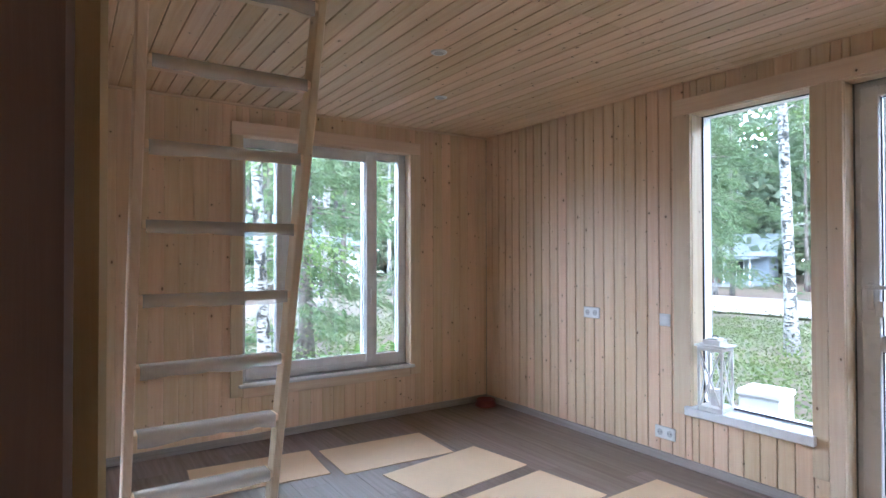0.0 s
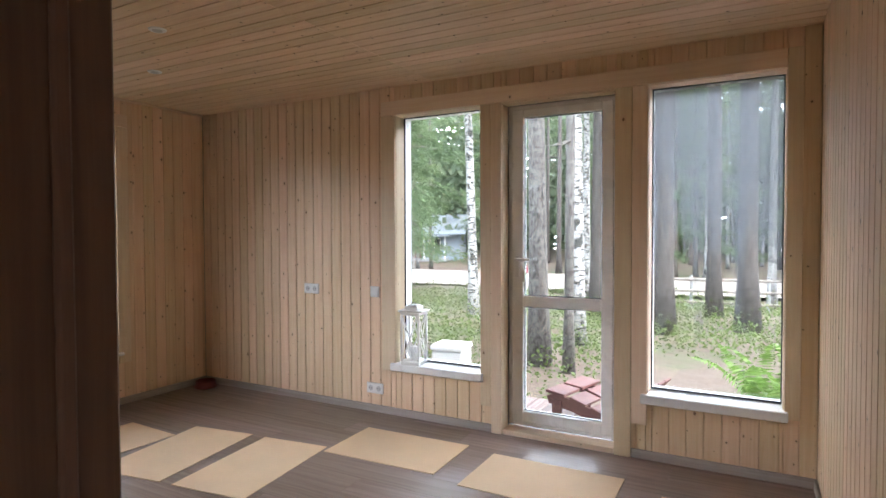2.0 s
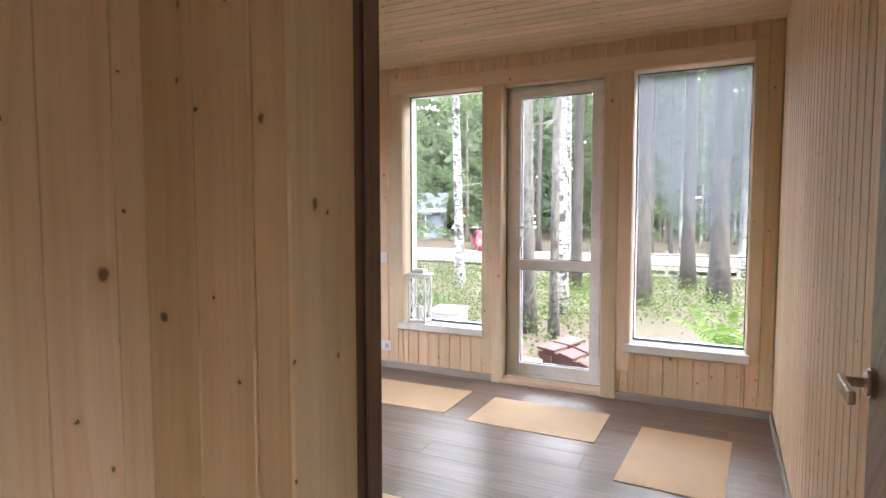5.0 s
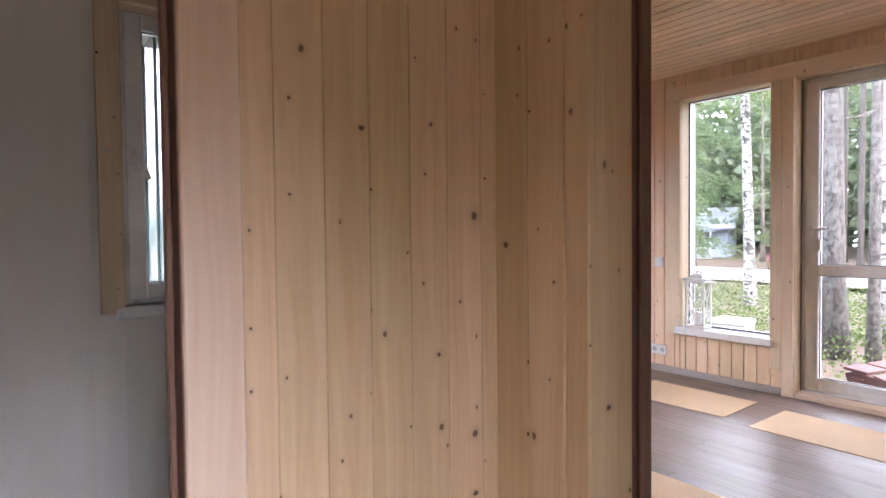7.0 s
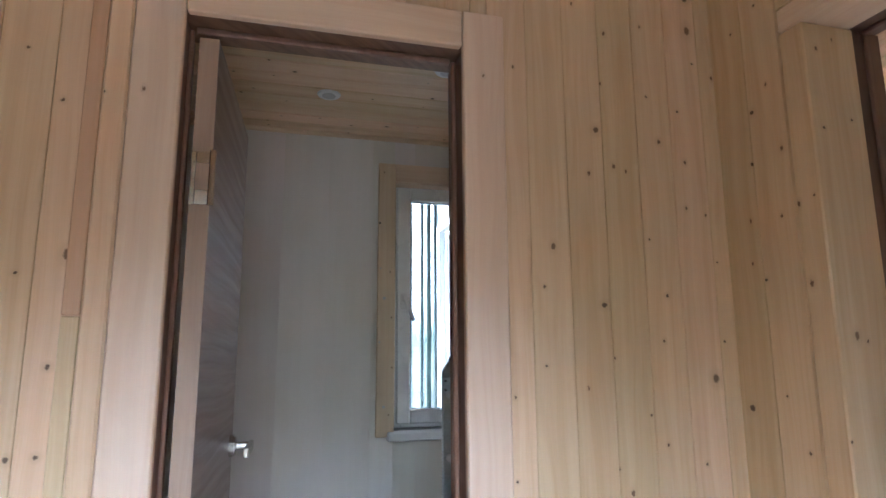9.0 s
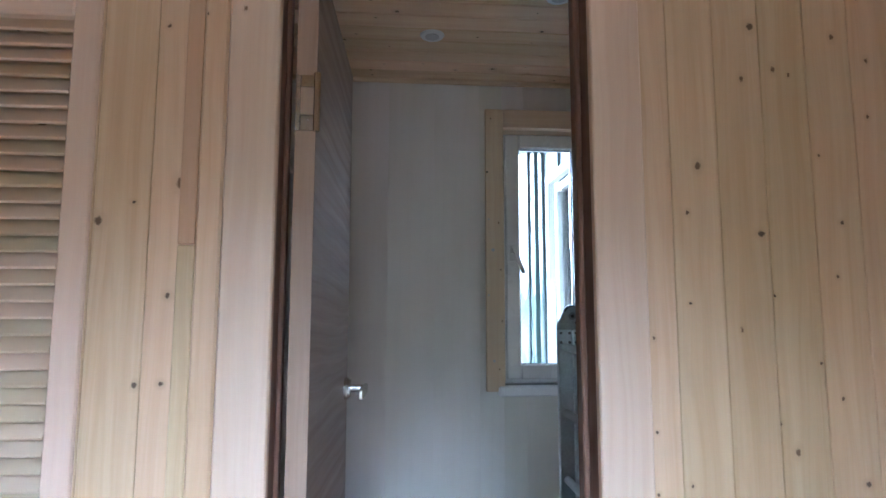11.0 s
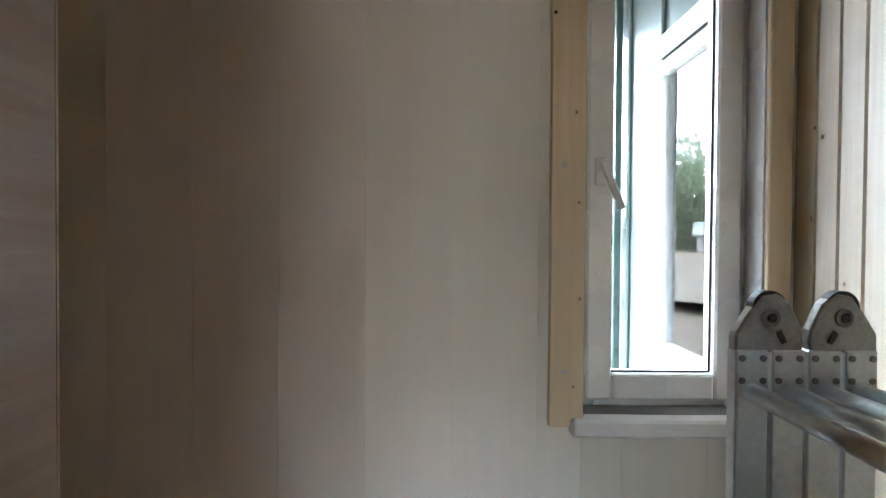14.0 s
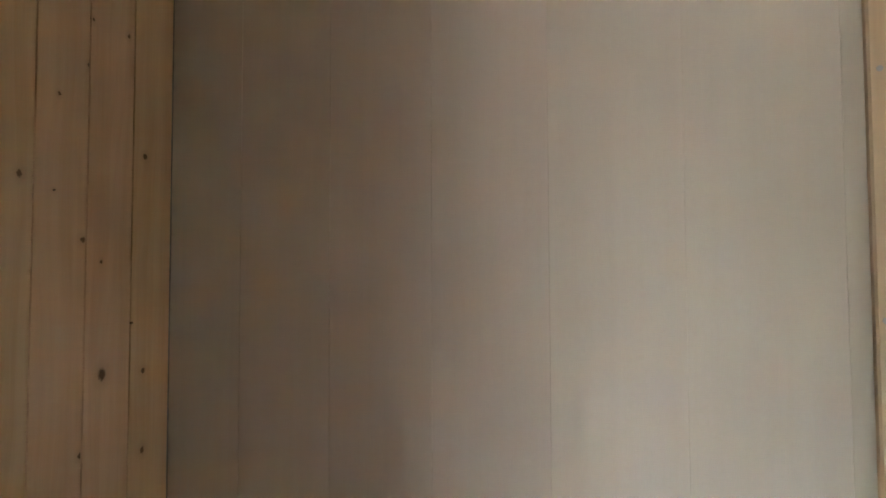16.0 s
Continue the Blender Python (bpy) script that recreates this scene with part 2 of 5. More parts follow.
skirting_mat = wood("grey_oak_skirting", "X", (0.42, 0.37, 0.33), (0.30, 0.26, 0.23), knots=0.0, rough=0.45)
skirting_y = wood("grey_oak_skirting_y", "Y", (0.42, 0.37, 0.33), (0.30, 0.26, 0.23), knots=0.0, rough=0.45)
dark_frame = wood("dark_brown_door_frame", "Z", (0.25, 0.15, 0.105), (0.16, 0.09, 0.062), knots=0.0, rough=0.42)
leaf_mat = wood("grey_ash_door", "X", (0.33, 0.25, 0.20), (0.25, 0.18, 0.14), knots=0.0, rough=0.40, rings=0.2)
leaf_edge = wood("door_edge_band", "Z", (0.46, 0.34, 0.25), (0.36, 0.25, 0.18), knots=0.0, rough=0.45)
fibreboard = plain("soft_fibreboard", (0.72, 0.525, 0.33), 0.85, vary=0.06, scale=3.0, relief=0.25, fine=300.0)
pvc = plain("white_pvc", (0.84, 0.845, 0.84), 0.28, vary=0.02, relief=0.01)
sill_white = plain("white_sill", (0.80, 0.80, 0.80), 0.3, vary=0.03, relief=0.02)
gasket = plain("black_gasket", (0.025, 0.025, 0.027), 0.6)
plastic_white = plain("white_plastic", (0.78, 0.78, 0.77), 0.35, vary=0.02)
plastic_grey = plain("grey_plastic_pit", (0.52, 0.52, 0.52), 0.5)
chrome = plain("brushed_steel", (0.62, 0.60, 0.57), 0.22, 1.0, vary=0.05)
aluminium = plain("worn_aluminium", (0.64, 0.68, 0.70), 0.32, 1.0, vary=0.14, scale=9.0, relief=0.08)
cap_metal = plain("grey_hinge_casting", (0.36, 0.37, 0.36), 0.45, 0.7, vary=0.25, scale=20.0, relief=0.2)
black_plastic = plain("black_plastic", (0.03, 0.03, 0.03), 0.5)
painted_white = plain("white_painted_wood", (0.78, 0.77, 0.75), 0.5, vary=0.06, relief=0.1)
glass = pane_glass("window_glass")
coated = pane_glass("coated_double_glass", False, 1.75)
fogged = pane_glass("fogged_window_glass", True)
siding_mat = plain("glossy_grey_green_siding", (0.20, 0.25, 0.25), 0.2, 0.35, vary=0.05, relief=0.01)
siding_trim = plain("dark_green_trim", (0.07, 0.11, 0.10), 0.3, 0.2, vary=0.06)
grey_board = plain("grey_outer_boards", (0.30, 0.30, 0.29), 0.8, vary=0.15)
deck_mat = wood("weathered_deck", "Y", (0.30, 0.235, 0.215), (0.18, 0.135, 0.12), knots=0.2, rough=0.7)
brown_stain = plain("red_brown_stained_wood", (0.15, 0.06, 0.052), 0.55, vary=0.2, relief=0.2)
red_clay = plain("dark_red_plastic", (0.20, 0.045, 0.035), 0.45, vary=0.1)
pine_bark = bark("dark_pine_bark", (0.105, 0.092, 0.082), (0.024, 0.02, 0.018))
lichen_bark = bark("pale_lichened_bark", (0.17, 0.158, 0.143), (0.04, 0.034, 0.03))
spruce_bark = bark("brown_spruce_bark", (0.20, 0.17, 0.15), (0.08, 0.063, 0.053))
birch_bark = bark("white_birch_bark", (0.33, 0.32, 0.30), (0.035, 0.036, 0.032), True)
ground_mat = earth("forest_floor")
sand = plain("pale_sandy_road", (0.27, 0.235, 0.20), 0.95, vary=0.15, scale=0.8, relief=0.5, fine=12.0)
bare_soil = plain("bare_brown_soil", (0.15, 0.125, 0.09), 0.95, vary=0.3, scale=0.5, relief=0.5, fine=8.0)
needles = leafy("spruce_needles", (0.06, 0.10, 0.045), (0.16, 0.225, 0.10))
birch_leaves = leafy("birch_leaves", (0.075, 0.13, 0.035), (0.18, 0.25, 0.08))
berry_leaves = leafy("bilberry_leaves", (0.055, 0.095, 0.022), (0.16, 0.21, 0.065))
fern_leaves = leafy("fern_fronds", (0.10, 0.19, 0.03), (0.20, 0.32, 0.08))
far_green = leafy("far_forest", (0.095, 0.13, 0.08), (0.19, 0.235, 0.145))


# ---- builders ----
def box(bm, x0, y0, z0, x1, y1, z1):
    m = Matrix.LocRotScale(((x0 + x1) / 2, (y0 + y1) / 2, (z0 + z1) / 2), None, (abs(x1 - x0), abs(y1 - y0), abs(z1 - z0)))
    return bmesh.ops.create_cube(bm, size=1.0, matrix=m)["verts"]


def turned(bm, verts, m):
    bmesh.ops.transform(bm, matrix=m, verts=verts)


def rod(bm, a, b, r, seg=14, r2=None):
    a, b = Vector(a), Vector(b)
    m = Matrix.Translation((a + b) / 2) @ (b - a).to_track_quat("Z", "Y").to_matrix().to_4x4()
    return bmesh.ops.create_cone(bm, cap_ends=True, segments=seg, radius1=r, radius2=r if r2 is None else r2, depth=(b - a).length, matrix=m)["verts"]


def bevelled(bm, width, segments=1):
    edges = [e for e in bm.edges if len(e.link_faces) == 2 and e.calc_face_angle(0) > 0.5]
    bmesh.ops.bevel(bm, geom=edges, offset=width, segments=segments, affect="EDGES", clamp_overlap=True)
    return bm


def part(name, bm, material, parent=None, label="", smooth=False):
    mesh = bpy.data.meshes.new(name)
    bm.normal_update()
    bm.to_mesh(mesh)
    bm.free()
    mesh.materials.append(material)
    if smooth:
        for poly in mesh.polygons:
            poly.use_smooth = True
    ob = new(name, mesh)
    ob.parent = parent
    return tagged(ob, label)


def boxes(name, material, parent, *sizes, bevel=0.0, label=""):
    """One mesh part of the boxes given, with eased edges."""
    bm = bmesh.new()
    for size in sizes:
        box(bm, *size)
    if bevel:
        bevelled(bm, bevel)
    return part(name, bm, material, parent, label)


def thing(name, m, label, category, group="", kind=""):
    ob = new(name)
    ob.empty_display_size = 0.1
    ob.matrix_basis = m
    return tagged(ob, label, category, group, kind)


def structure(ob, label, category):
    return tagged(ob, label, category, kind="structure")


def split(lo, hi, holes):
    """What is left of lo..hi beside the holes."""
    left, at = [], lo
    for a, b in sorted(holes):
        if a > at:
            left.append((at, min(a, hi)))
        at = max(at, b)
    if at < hi:
        left.append((at, hi))
    return [(a, b) for a, b in left if b - a > 0.004]


def fields(u0, u1, z0, z1, openings):
    """Rectangles that fill u0..u1 by z0..z1 beside the openings (a, b, low, high)."""
    marks = sorted({u0, u1, *[min(max(v, u0), u1) for o in openings for v in o[:2]]})
    for a, b in zip(marks, marks[1:]):
        if b - a > 0.002:
            for low, high in split(z0, z1, [(o[2], o[3]) for o in openings if o[0] < (a + b) / 2 < o[1]]):
                yield a, b, low, high


def wall(name, axis, near, far, u0, u1, z0, z1, openings, material, label):
    """A wall slab with its openings; axis is the one it stands across."""
    bm = bmesh.new()
    for a, b, low, high in fields(u0, u1, z0, z1, openings):
        if axis == "y":
            box(bm, a, near, low, b, far, high)
        else:
            box(bm, near, a, low, far, b, high)
    return structure(part(name, bm, material, None), label, "wall")


BOARDS = {}
TURN = {"+y": 0, "-y": 180, "+x": -90, "-x": 90}


def board_mesh(width, depth=0.012, gap=0.0045):
    key = (round(width, 4), depth, gap)
    ease, floor_at = (0.003, 0.004) if gap > 0.003 else (0.0012, 0.009) if gap > 0.0005 else (0.0004, 0.0112)
    if key not in BOARDS:
        w = width
        outline = [(0, 0), (0, floor_at), (gap, floor_at), (gap + ease, depth), (w - ease, depth), (w, depth - ease), (w, 0)]
        k = len(outline)
        verts = [(x, y, z) for z in (0, 1) for x, y in outline]
        faces = [(i + k, (i + 1) % k + k, (i + 1) % k, i) for i in range(k)] + [tuple(range(k)), tuple(range(2 * k - 1, k - 1, -1))]
        mesh = bpy.data.meshes.new("board")
        mesh.from_pydata(verts, [], faces)
        mesh.update()
        BOARDS[key] = mesh
    return BOARDS[key]


def clad(parent, facing, plane, u0, u1, z0, z1, openings, material, width=0.0935, start=0.0, name="board", gap=0.0045):
    """Upright boards on a wall face, each an object of its own."""
    n = facing[1]
    depth = 0.012
    sign = 1 if facing[0] == "+" else -1
    meshes = {}
    at = u0 - start
    while at < u1:
        for a, b, low, high in fields(max(at, u0), min(at + width, u1), z0, z1, openings):
            full = b - a
            base = board_mesh(full, depth, gap)
            if (base, material) not in meshes:
                own = base.copy()
                own.materials.append(material)
                meshes[base, material] = own
            ob = new(name, meshes[base, material])
            first = a if facing in ("+y", "-x") else b
            spot = (first, plane - sign * depth, low) if n == "y" else (plane - sign * depth, first, low)
            ob.matrix_basis = Matrix.Translation(spot) @ pose(0, 0, 0, 0, 0, TURN[facing]) @ Matrix.Diagonal((1, 1, high - low, 1))
            ob.parent = parent
        at += width


# ---- the house: walls, floors, ceilings ----
WX, EX, NY, SY, H = -3.787, 0.968, 5.0, 1.70, 2.447      # main room
BX, BN, BS, BH = -1.524, 1.462, -0.312, 2.264              # small room
HX, HE, HN, HS, HH = 0.0, 1.65, 1.457, -1.25, 2.45         # hall
WIN_A, WIN_B, DOOR_D = (-1.68, -0.985, 0.385, 2.238), (0.107, 0.81, 0.385, 2.238), (-0.83, -0.085, 0.0, 2.231)
WIN_W, WIN_BATH, WIN_S = (2.775, 4.17, 0.425, 2.22), (0.971, 1.390, 0.920, 2.050), (-2.36, -1.80, 0.433, 1.995)
GATE, BATH_DOOR, CLOSET = (0.186, 0.922, 0.0, 1.968), (0.292, 0.857, 0.0, 1.915), (-0.62, 0.020, 0.02, 2.32)
ENTRY = (-0.05, 0.93, 0.0, 1.95)

north = wall("wall_north", "y", NY + 0.012, NY + 0.22, WX - 0.2, EX + 0.2, -0.45, 2.62, [WIN_A, WIN_B, DOOR_D], grey_board, "timber-framed wall lined with knotty pine boards, two windows and a door")
west = wall("wall_west", "x", WX - 0.2, WX - 0.012, BN + 0.012, NY + 0.012, -0.45, 2.62, [WIN_W], grey_board, "timber-framed wall lined with knotty pine boards around a wide window")
east = wall("wall_east", "x", EX + 0.012, EX + 0.2, SY - 0.012, NY + 0.012, -0.45, 2.62, [], grey_board, "timber-framed wall lined with pale pine boards")
south = wall("wall_south", "y", BN + 0.012, SY - 0.012, WX - 0.012, -0.09, -0.45, 2.62, [WIN_S], grey_board, "timber-framed wall between the main room and the small room")
gate_wall = wall("wall_doorway", "y", HN + 0.012, SY - 0.012, -0.09, HE + 0.2, -0.45, 2.62, [GATE], grey_board, "pine-lined partition with the doorway from the hall to the main room")
hall_wall = wall("wall_hall", "x", -0.088, -0.012, HS, HN + 0.012, -0.02, 2.62, [BATH_DOOR, CLOSET], grey_board, "knotty pine partition with the small room's door and a louvred closet")
bath_west = wall("wall_small_room_west", "x", BX - 0.2, BX - 0.012, BS - 0.2, BN + 0.012, -0.45, 2.62, [WIN_BATH], grey_board, "outer wall lined with limed panels around a narrow window")
bath_south = wall("wall_small_room_south", "y", BS - 0.2, BS - 0.012, BX - 0.012, -0.70, -0.45, 2.62, [], grey_board, "wall lined with knotty pine boards")
bath_south_2 = wall("wall_closet_side", "y", BS - 0.05, BS - 0.012, -0.70, -0.088, -0.02, 2.62, [], grey_board, "thin partition lined with knotty pine boards")
closet_back = wall("wall_closet_back", "x", -0.75, -0.70, HS, BS - 0.05, -0.45, 2.62, [], grey_board, "plain back wall of the closet")
hall_east = wall("wall_hall_east", "x", HE, HE + 0.2, HS - 0.2, HN + 0.012, -0.45, 2.62, [ENTRY], pine_z, "plain pine wall with the open entrance")
hall_south = wall("wall_hall_south", "y", HS - 0.2, HS, -0.75, HE, -0.45, 2.62, [], pine_z, "plain pine wall of the hall")
# Unseen walls added to narrow the entrance daylight; the step is unseen too.
wall("wall_baffle_1", "y", -0.27, -0.11, HE + 0.2, HE + 2.1, -0.45, 2.62, [], siding_trim, "dark green unseen wall added to narrow the entrance daylight")
wall("wall_baffle_2", "y", 1.01, 1.17, HE + 0.2, HE + 1.3, -0.45, 2.62, [], siding_trim, "dark green unseen wall added to narrow the entrance daylight")
structure(boxes("floor_porch", grey_board, None, (HE + 0.2, -0.11, -0.45, HE + 1.3, 1.01, -0.16), bevel=0.01), "plain porch step outside the entrance", "floor")


def floor_field(name, x0, x1, y0, y1):
    """Laminate boards along x, in a running bond, on a slab."""
    slab = structure(boxes(name, grey_board, None, (x0, y0, -0.2, x1, y1, -0.012)), "grey-brown oak laminate floor", "floor")
    w, length, row, y = 0.192, 1.285, 0, y0
    while y < y1 - 0.002:
        b = min(y + w, y1)
        x = x0 - (row * 0.47) % length
        while x < x1:
            a, c = max(x, x0), min(x + length, x1)
            if c - a > 0.01:
                key = ("floor", round(c - a, 3), round(b - y, 3))
                if key not in BOARDS:
                    bm = bmesh.new()
                    box(bm, 0, 0, -0.011, c - a - 0.0006, b - y - 0.0006, 0)
                    top = [e for e in bm.edges if all(v.co.z > -0.001 for v in e.verts)]
                    bmesh.ops.bevel(bm, geom=top, offset=0.0006, segments=1, affect="EDGES")
                    mesh = bpy.data.meshes.new("laminate_board")
                    bm.to_mesh(mesh)
                    bm.free()
                    mesh.materials.append(laminate)
                    BOARDS[key] = mesh
                ob = new("laminate_board", BOARDS[key])
                ob.matrix_basis = pose(a, y, 0)
                ob.parent = slab
            x += length
        y += w
        row += 1
    return slab


def ceiling_field(name, x0, x1, y0, y1, z, seams=(), swap=False):
    """A boarded ceiling in one mesh: tongued boards along x (swap: along y, with x and y exchanged) and their grooves."""
    verts, faces = [], []
    w, d = 0.0935, 0.012
    cuts = [x0, *seams, x1]
    for a, c in zip(cuts, cuts[1:]):
        y = y0
        while y < y1 - 0.004:
            b = min(y + w, y1)
            outline = [(y, z + d), (y, z + d - 0.004), (y + 0.005, z + d - 0.004), (y + 0.008, z), (b - 0.0025, z), (b, z + 0.003), (b, z + d)]
            k, base = len(outline), len(verts)
            verts += [(x, p, q) for x in (a + 0.0015, c - 0.0015) for p, q in outline]
            faces += [(base + i, base + (i + 1) % k, base + (i + 1) % k + k, base + i + k) for i in range(k)]
            faces += [tuple(base + i for i in range(k - 1, -1, -1)), tuple(base + k + i for i in range(k))]
            y += w
    mesh = bpy.data.meshes.new(name)
    mesh.from_pydata(verts, [], faces)
    mesh.materials.append(pine_ceiling_y if swap else pine_ceiling)
    mesh.update()
    bm = bmesh.new()
    bm.from_mesh(mesh)
    bmesh.ops.recalc_face_normals(bm, faces=bm.faces)
    bm.to_mesh(mesh)
    bm.free()
    ob = new(name, mesh)
    if swap:
        mesh.transform(Matrix(((0, 1, 0, 0), (1, 0, 0, 0), (0, 0, 1, 0), (0, 0, 0, 1))))
        mesh.flip_normals()
    return structure(ob, "ceiling of knotty pine boards with open grooves", "ceiling")


ceiling_field("ceiling", WX, EX, SY, NY, H, (-1.36,))
ceiling_field("ceiling_small_room", BS, BN, BX, -0.1, BH, (), True)
ceiling_field("ceiling_hall", HX, HE, HS, HN, HH)
structure(boxes("ceiling_slab", grey_board, None, (WX - 0.2, HS - 0.2, 2.62, HE + 0.2, NY + 0.22, 2.7)), "plain slab above the ceilings", "ceiling")
structure(boxes("roof", siding_mat, None, (WX - 0.45, HS - 0.5, 2.70, HE + 0.3, NY + 0.55, 2.86), bevel=0.01), "flat dark green roof with a short overhang", "roof")


def trim(name, material, *sizes, bevel=0.003, parent=None, label="pine casing boards"):
    """Casing boards, each a piece of its own under one set."""
    made = []
    for size in sizes:
        made.append(boxes("casing_board", material if not isinstance(material, dict) else material[max(range(3), key=lambda i: abs(size[i + 3] - size[i]))], parent, size, bevel=bevel))
    return made


TRIM = {0: trim_x, 1: trim_y, 2: trim_z}


def casing(name, label, *sizes):
    ob = thing(name, pose(0, 0, 0), label, "casing", kind="structure")
    trim(name, TRIM, *sizes, parent=ob)
    return ob


# casings of the north wall: one long head board, uprights beside the openings
F = NY - 0.019
casing("trim_north", "pale pine casing boards round the windows and the glazed door",
       (-1.80, F, 2.238, 0.81, NY, 2.342), (-1.80, F, 0.335, -1.68, NY, 2.236), (-0.985, F, 0.18, -0.906, NY, 2.236),
       (-0.904, F - 0.002, 0.0, -0.83, NY, 2.236), (-0.085, F - 0.002, 0.0, 0.014, NY, 2.236), (0.016, F, 0.21, 0.107, NY, 2.236), (0.812, F, 0.355, 0.887, NY, 2.342),
       (-1.70, NY - 0.003, 0.40, -1.676, NY + 0.111, 2.232), (-0.989, NY - 0.003, 0.40, -0.966, NY + 0.111, 2.232), (-1.70, NY - 0.003, 2.233, -0.966, NY + 0.111, 2.256),
       (0.088, NY - 0.003, 0.40, 0.111, NY + 0.111, 2.232), (0.806, NY - 0.003, 0.40, 0.83, NY + 0.111, 2.232), (0.088, NY - 0.003, 2.233, 0.83, NY + 0.111, 2.256),
       (-0.849, NY - 0.003, 0.0, -0.826, NY + 0.093, 2.226), (-0.089, NY - 0.003, 0.0, -0.066, NY + 0.093, 2.226), (-0.849, NY - 0.003, 2.227, -0.066, NY + 0.093, 2.250),
       (-0.825, NY - 0.012, 0.001, -0.090, NY + 0.11, 0.036))
casing("trim_west", "pale pine casing boards round the wide window",
       (WX, 2.69, 2.22, WX + 0.019, 4.271, 2.315), (WX, 2.69, 0.335, WX + 0.019, 2.775, 2.218), (WX, 4.17, 0.335, WX + 0.019, 4.271, 2.218), (WX, 2.777, 0.322, WX + 0.017, 4.168, 0.396),
       (WX - 0.07, 2.757, 0.426, WX + 0.003, 2.779, 2.214), (WX - 0.07, 4.166, 0.426, WX + 0.003, 4.19, 2.214), (WX - 0.07, 2.757, 2.215, WX + 0.003, 4.19, 2.24))
casing("trim_small_room_window", "pale pine casing boards round the narrow window",
       (BX, 0.891, 0.897, BX + 0.018, 0.971, 2.134), (BX, 0.973, 2.05, BX + 0.018, BN - 0.016, 2.134), (BX, 1.390, 0.938, BX + 0.018, BN - 0.016, 2.048),
       (BX - 0.06, 0.953, 0.938, BX + 0.003, 0.975, 2.045), (BX - 0.075, 1.3905, 0.938, BX + 0.003, 1.408, 2.045), (BX - 0.075, 0.953, 2.046, BX + 0.003, 1.408, 2.068),
       (BX, BS, BH - 0.018, BX + 0.02, BN - 0.014, BH), (-0.12, BS, BH - 0.018, -0.10, BN - 0.014, BH), (BX + 0.022, BN - 0.02, BH - 0.018, -0.122, BN, BH))
casing("trim_small_room_door", "pale pine casing boards round the small room's doorway",
       (HX, 0.230, 0.0, HX + 0.02, 0.312, 1.974), (HX, 0.837, 0.0, HX + 0.02, 0.925, 1.974), (HX, 0.314, 1.895, HX + 0.02, 0.835, 1.974))
filler = thing("trim_filler", pose(0, 0, 0), "narrow pine filler strips beside the door casing, one pieced from two tones", "trim", kind="structure")
boxes("filler_strip", pine_rosy, filler, (HX + 0.001, 0.159, 1.343, HX + 0.008, 0.187, HH - 0.002), bevel=0.002)
boxes("filler_strip", pine_sparse, filler, (HX + 0.001, 0.159, 0.0, HX + 0.008, 0.187, 1.341), bevel=0.002)
boxes("filler_strip", pine_sparse, filler, (HX, 0.189, 0.0, HX + 0.016, 0.228, HH - 0.002), bevel=0.004)
TRIM = {0: trim_x, 1: trim_y, 2: pine_sparse}
casing("trim_doorway", "pine reveal boards and casing of the dark doorway",
       (0.187, HN + 0.001, 0.0, 0.242, 1.587, 1.914), (0.885, HN + 0.001, 0.0, 0.921, 1.587, 1.914), (0.187, HN + 0.001, 1.916, 0.921, 1.587, 1.966),
       (0.094, SY, 0.0, 0.186, SY + 0.016, 1.985), (0.094, SY, 1.987, EX - 0.02, SY + 0.017, 2.08))


def lining(name, label, *sizes):
    ob = thing(name, pose(0, 0, 0), label, "door frame", kind="structure")
    for size in sizes:
        boxes("lining_board", dark_frame, ob, size, bevel=0.003)
    return ob


lining("door_frame_1", "dark brown laminate door frame in the doorway",
       (0.187, 1.589, 0.0, 0.207, SY + 0.004, 1.938), (0.903, 1.589, 0.0, 0.921, SY + 0.004, 1.938), (0.187, 1.589, 1.94, 0.921, SY + 0.004, 1.967),
       (0.2075, 1.652, 0.0, 0.216, 1.666, 1.928), (0.894, 1.652, 0.0, 0.9025, 1.666, 1.928), (0.2075, 1.652, 1.930, 0.9025, 1.666, 1.9395))
lining("door_frame_2", "dark brown laminate door frame of the small room",
       (-0.104, 0.293, 0.0, 0.006, 0.311, 1.893), (-0.104, 0.838, 0.0, 0.006, 0.856, 1.893), (-0.104, 0.293, 1.895, 0.006, 0.856, 1.914),
       (-0.05, 0.3115, 0.0, -0.035, 0.319, 1.888), (-0.05, 0.826, 0.0, -0.035, 0.8375, 1.888), (-0.05, 0.3215, 1.882, -0.035, 0.824, 1.8945))


# skirting boards
def skirting(name, *sizes):
    ob = thing(name, pose(0, 0, 0), "grey oak skirting board along the floor", "skirting", kind="structure")
    for size in sizes:
        along = 0 if abs(size[3] - size[0]) > abs(size[4] - size[1]) else 1
        boxes("skirting_board", (skirting_mat, skirting_y)[along], ob, size, bevel=0.004)


skirting("baseboard",
         (WX + 0.017, NY - 0.016, 0.001, -0.906, NY, 0.056), (0.016, NY - 0.016, 0.001, EX, NY, 0.056), (WX, SY, 0.001, WX + 0.016, NY, 0.056),
         (EX - 0.016, SY + 0.022, 0.001, EX, NY - 0.017, 0.056), (WX + 0.017, SY, 0.001, 0.092, SY + 0.016, 0.056),
         (HX, 0.927, 0.001, HX + 0.016, HN, 0.056), (BX, BS, 0.001, BX + 0.016, BN, 0.056), (BX + 0.017, BS, 0.001, -0.1, BS + 0.016, 0.056), (BX + 0.017, BN - 0.016, 0.001, -0.1, BN, 0.056))
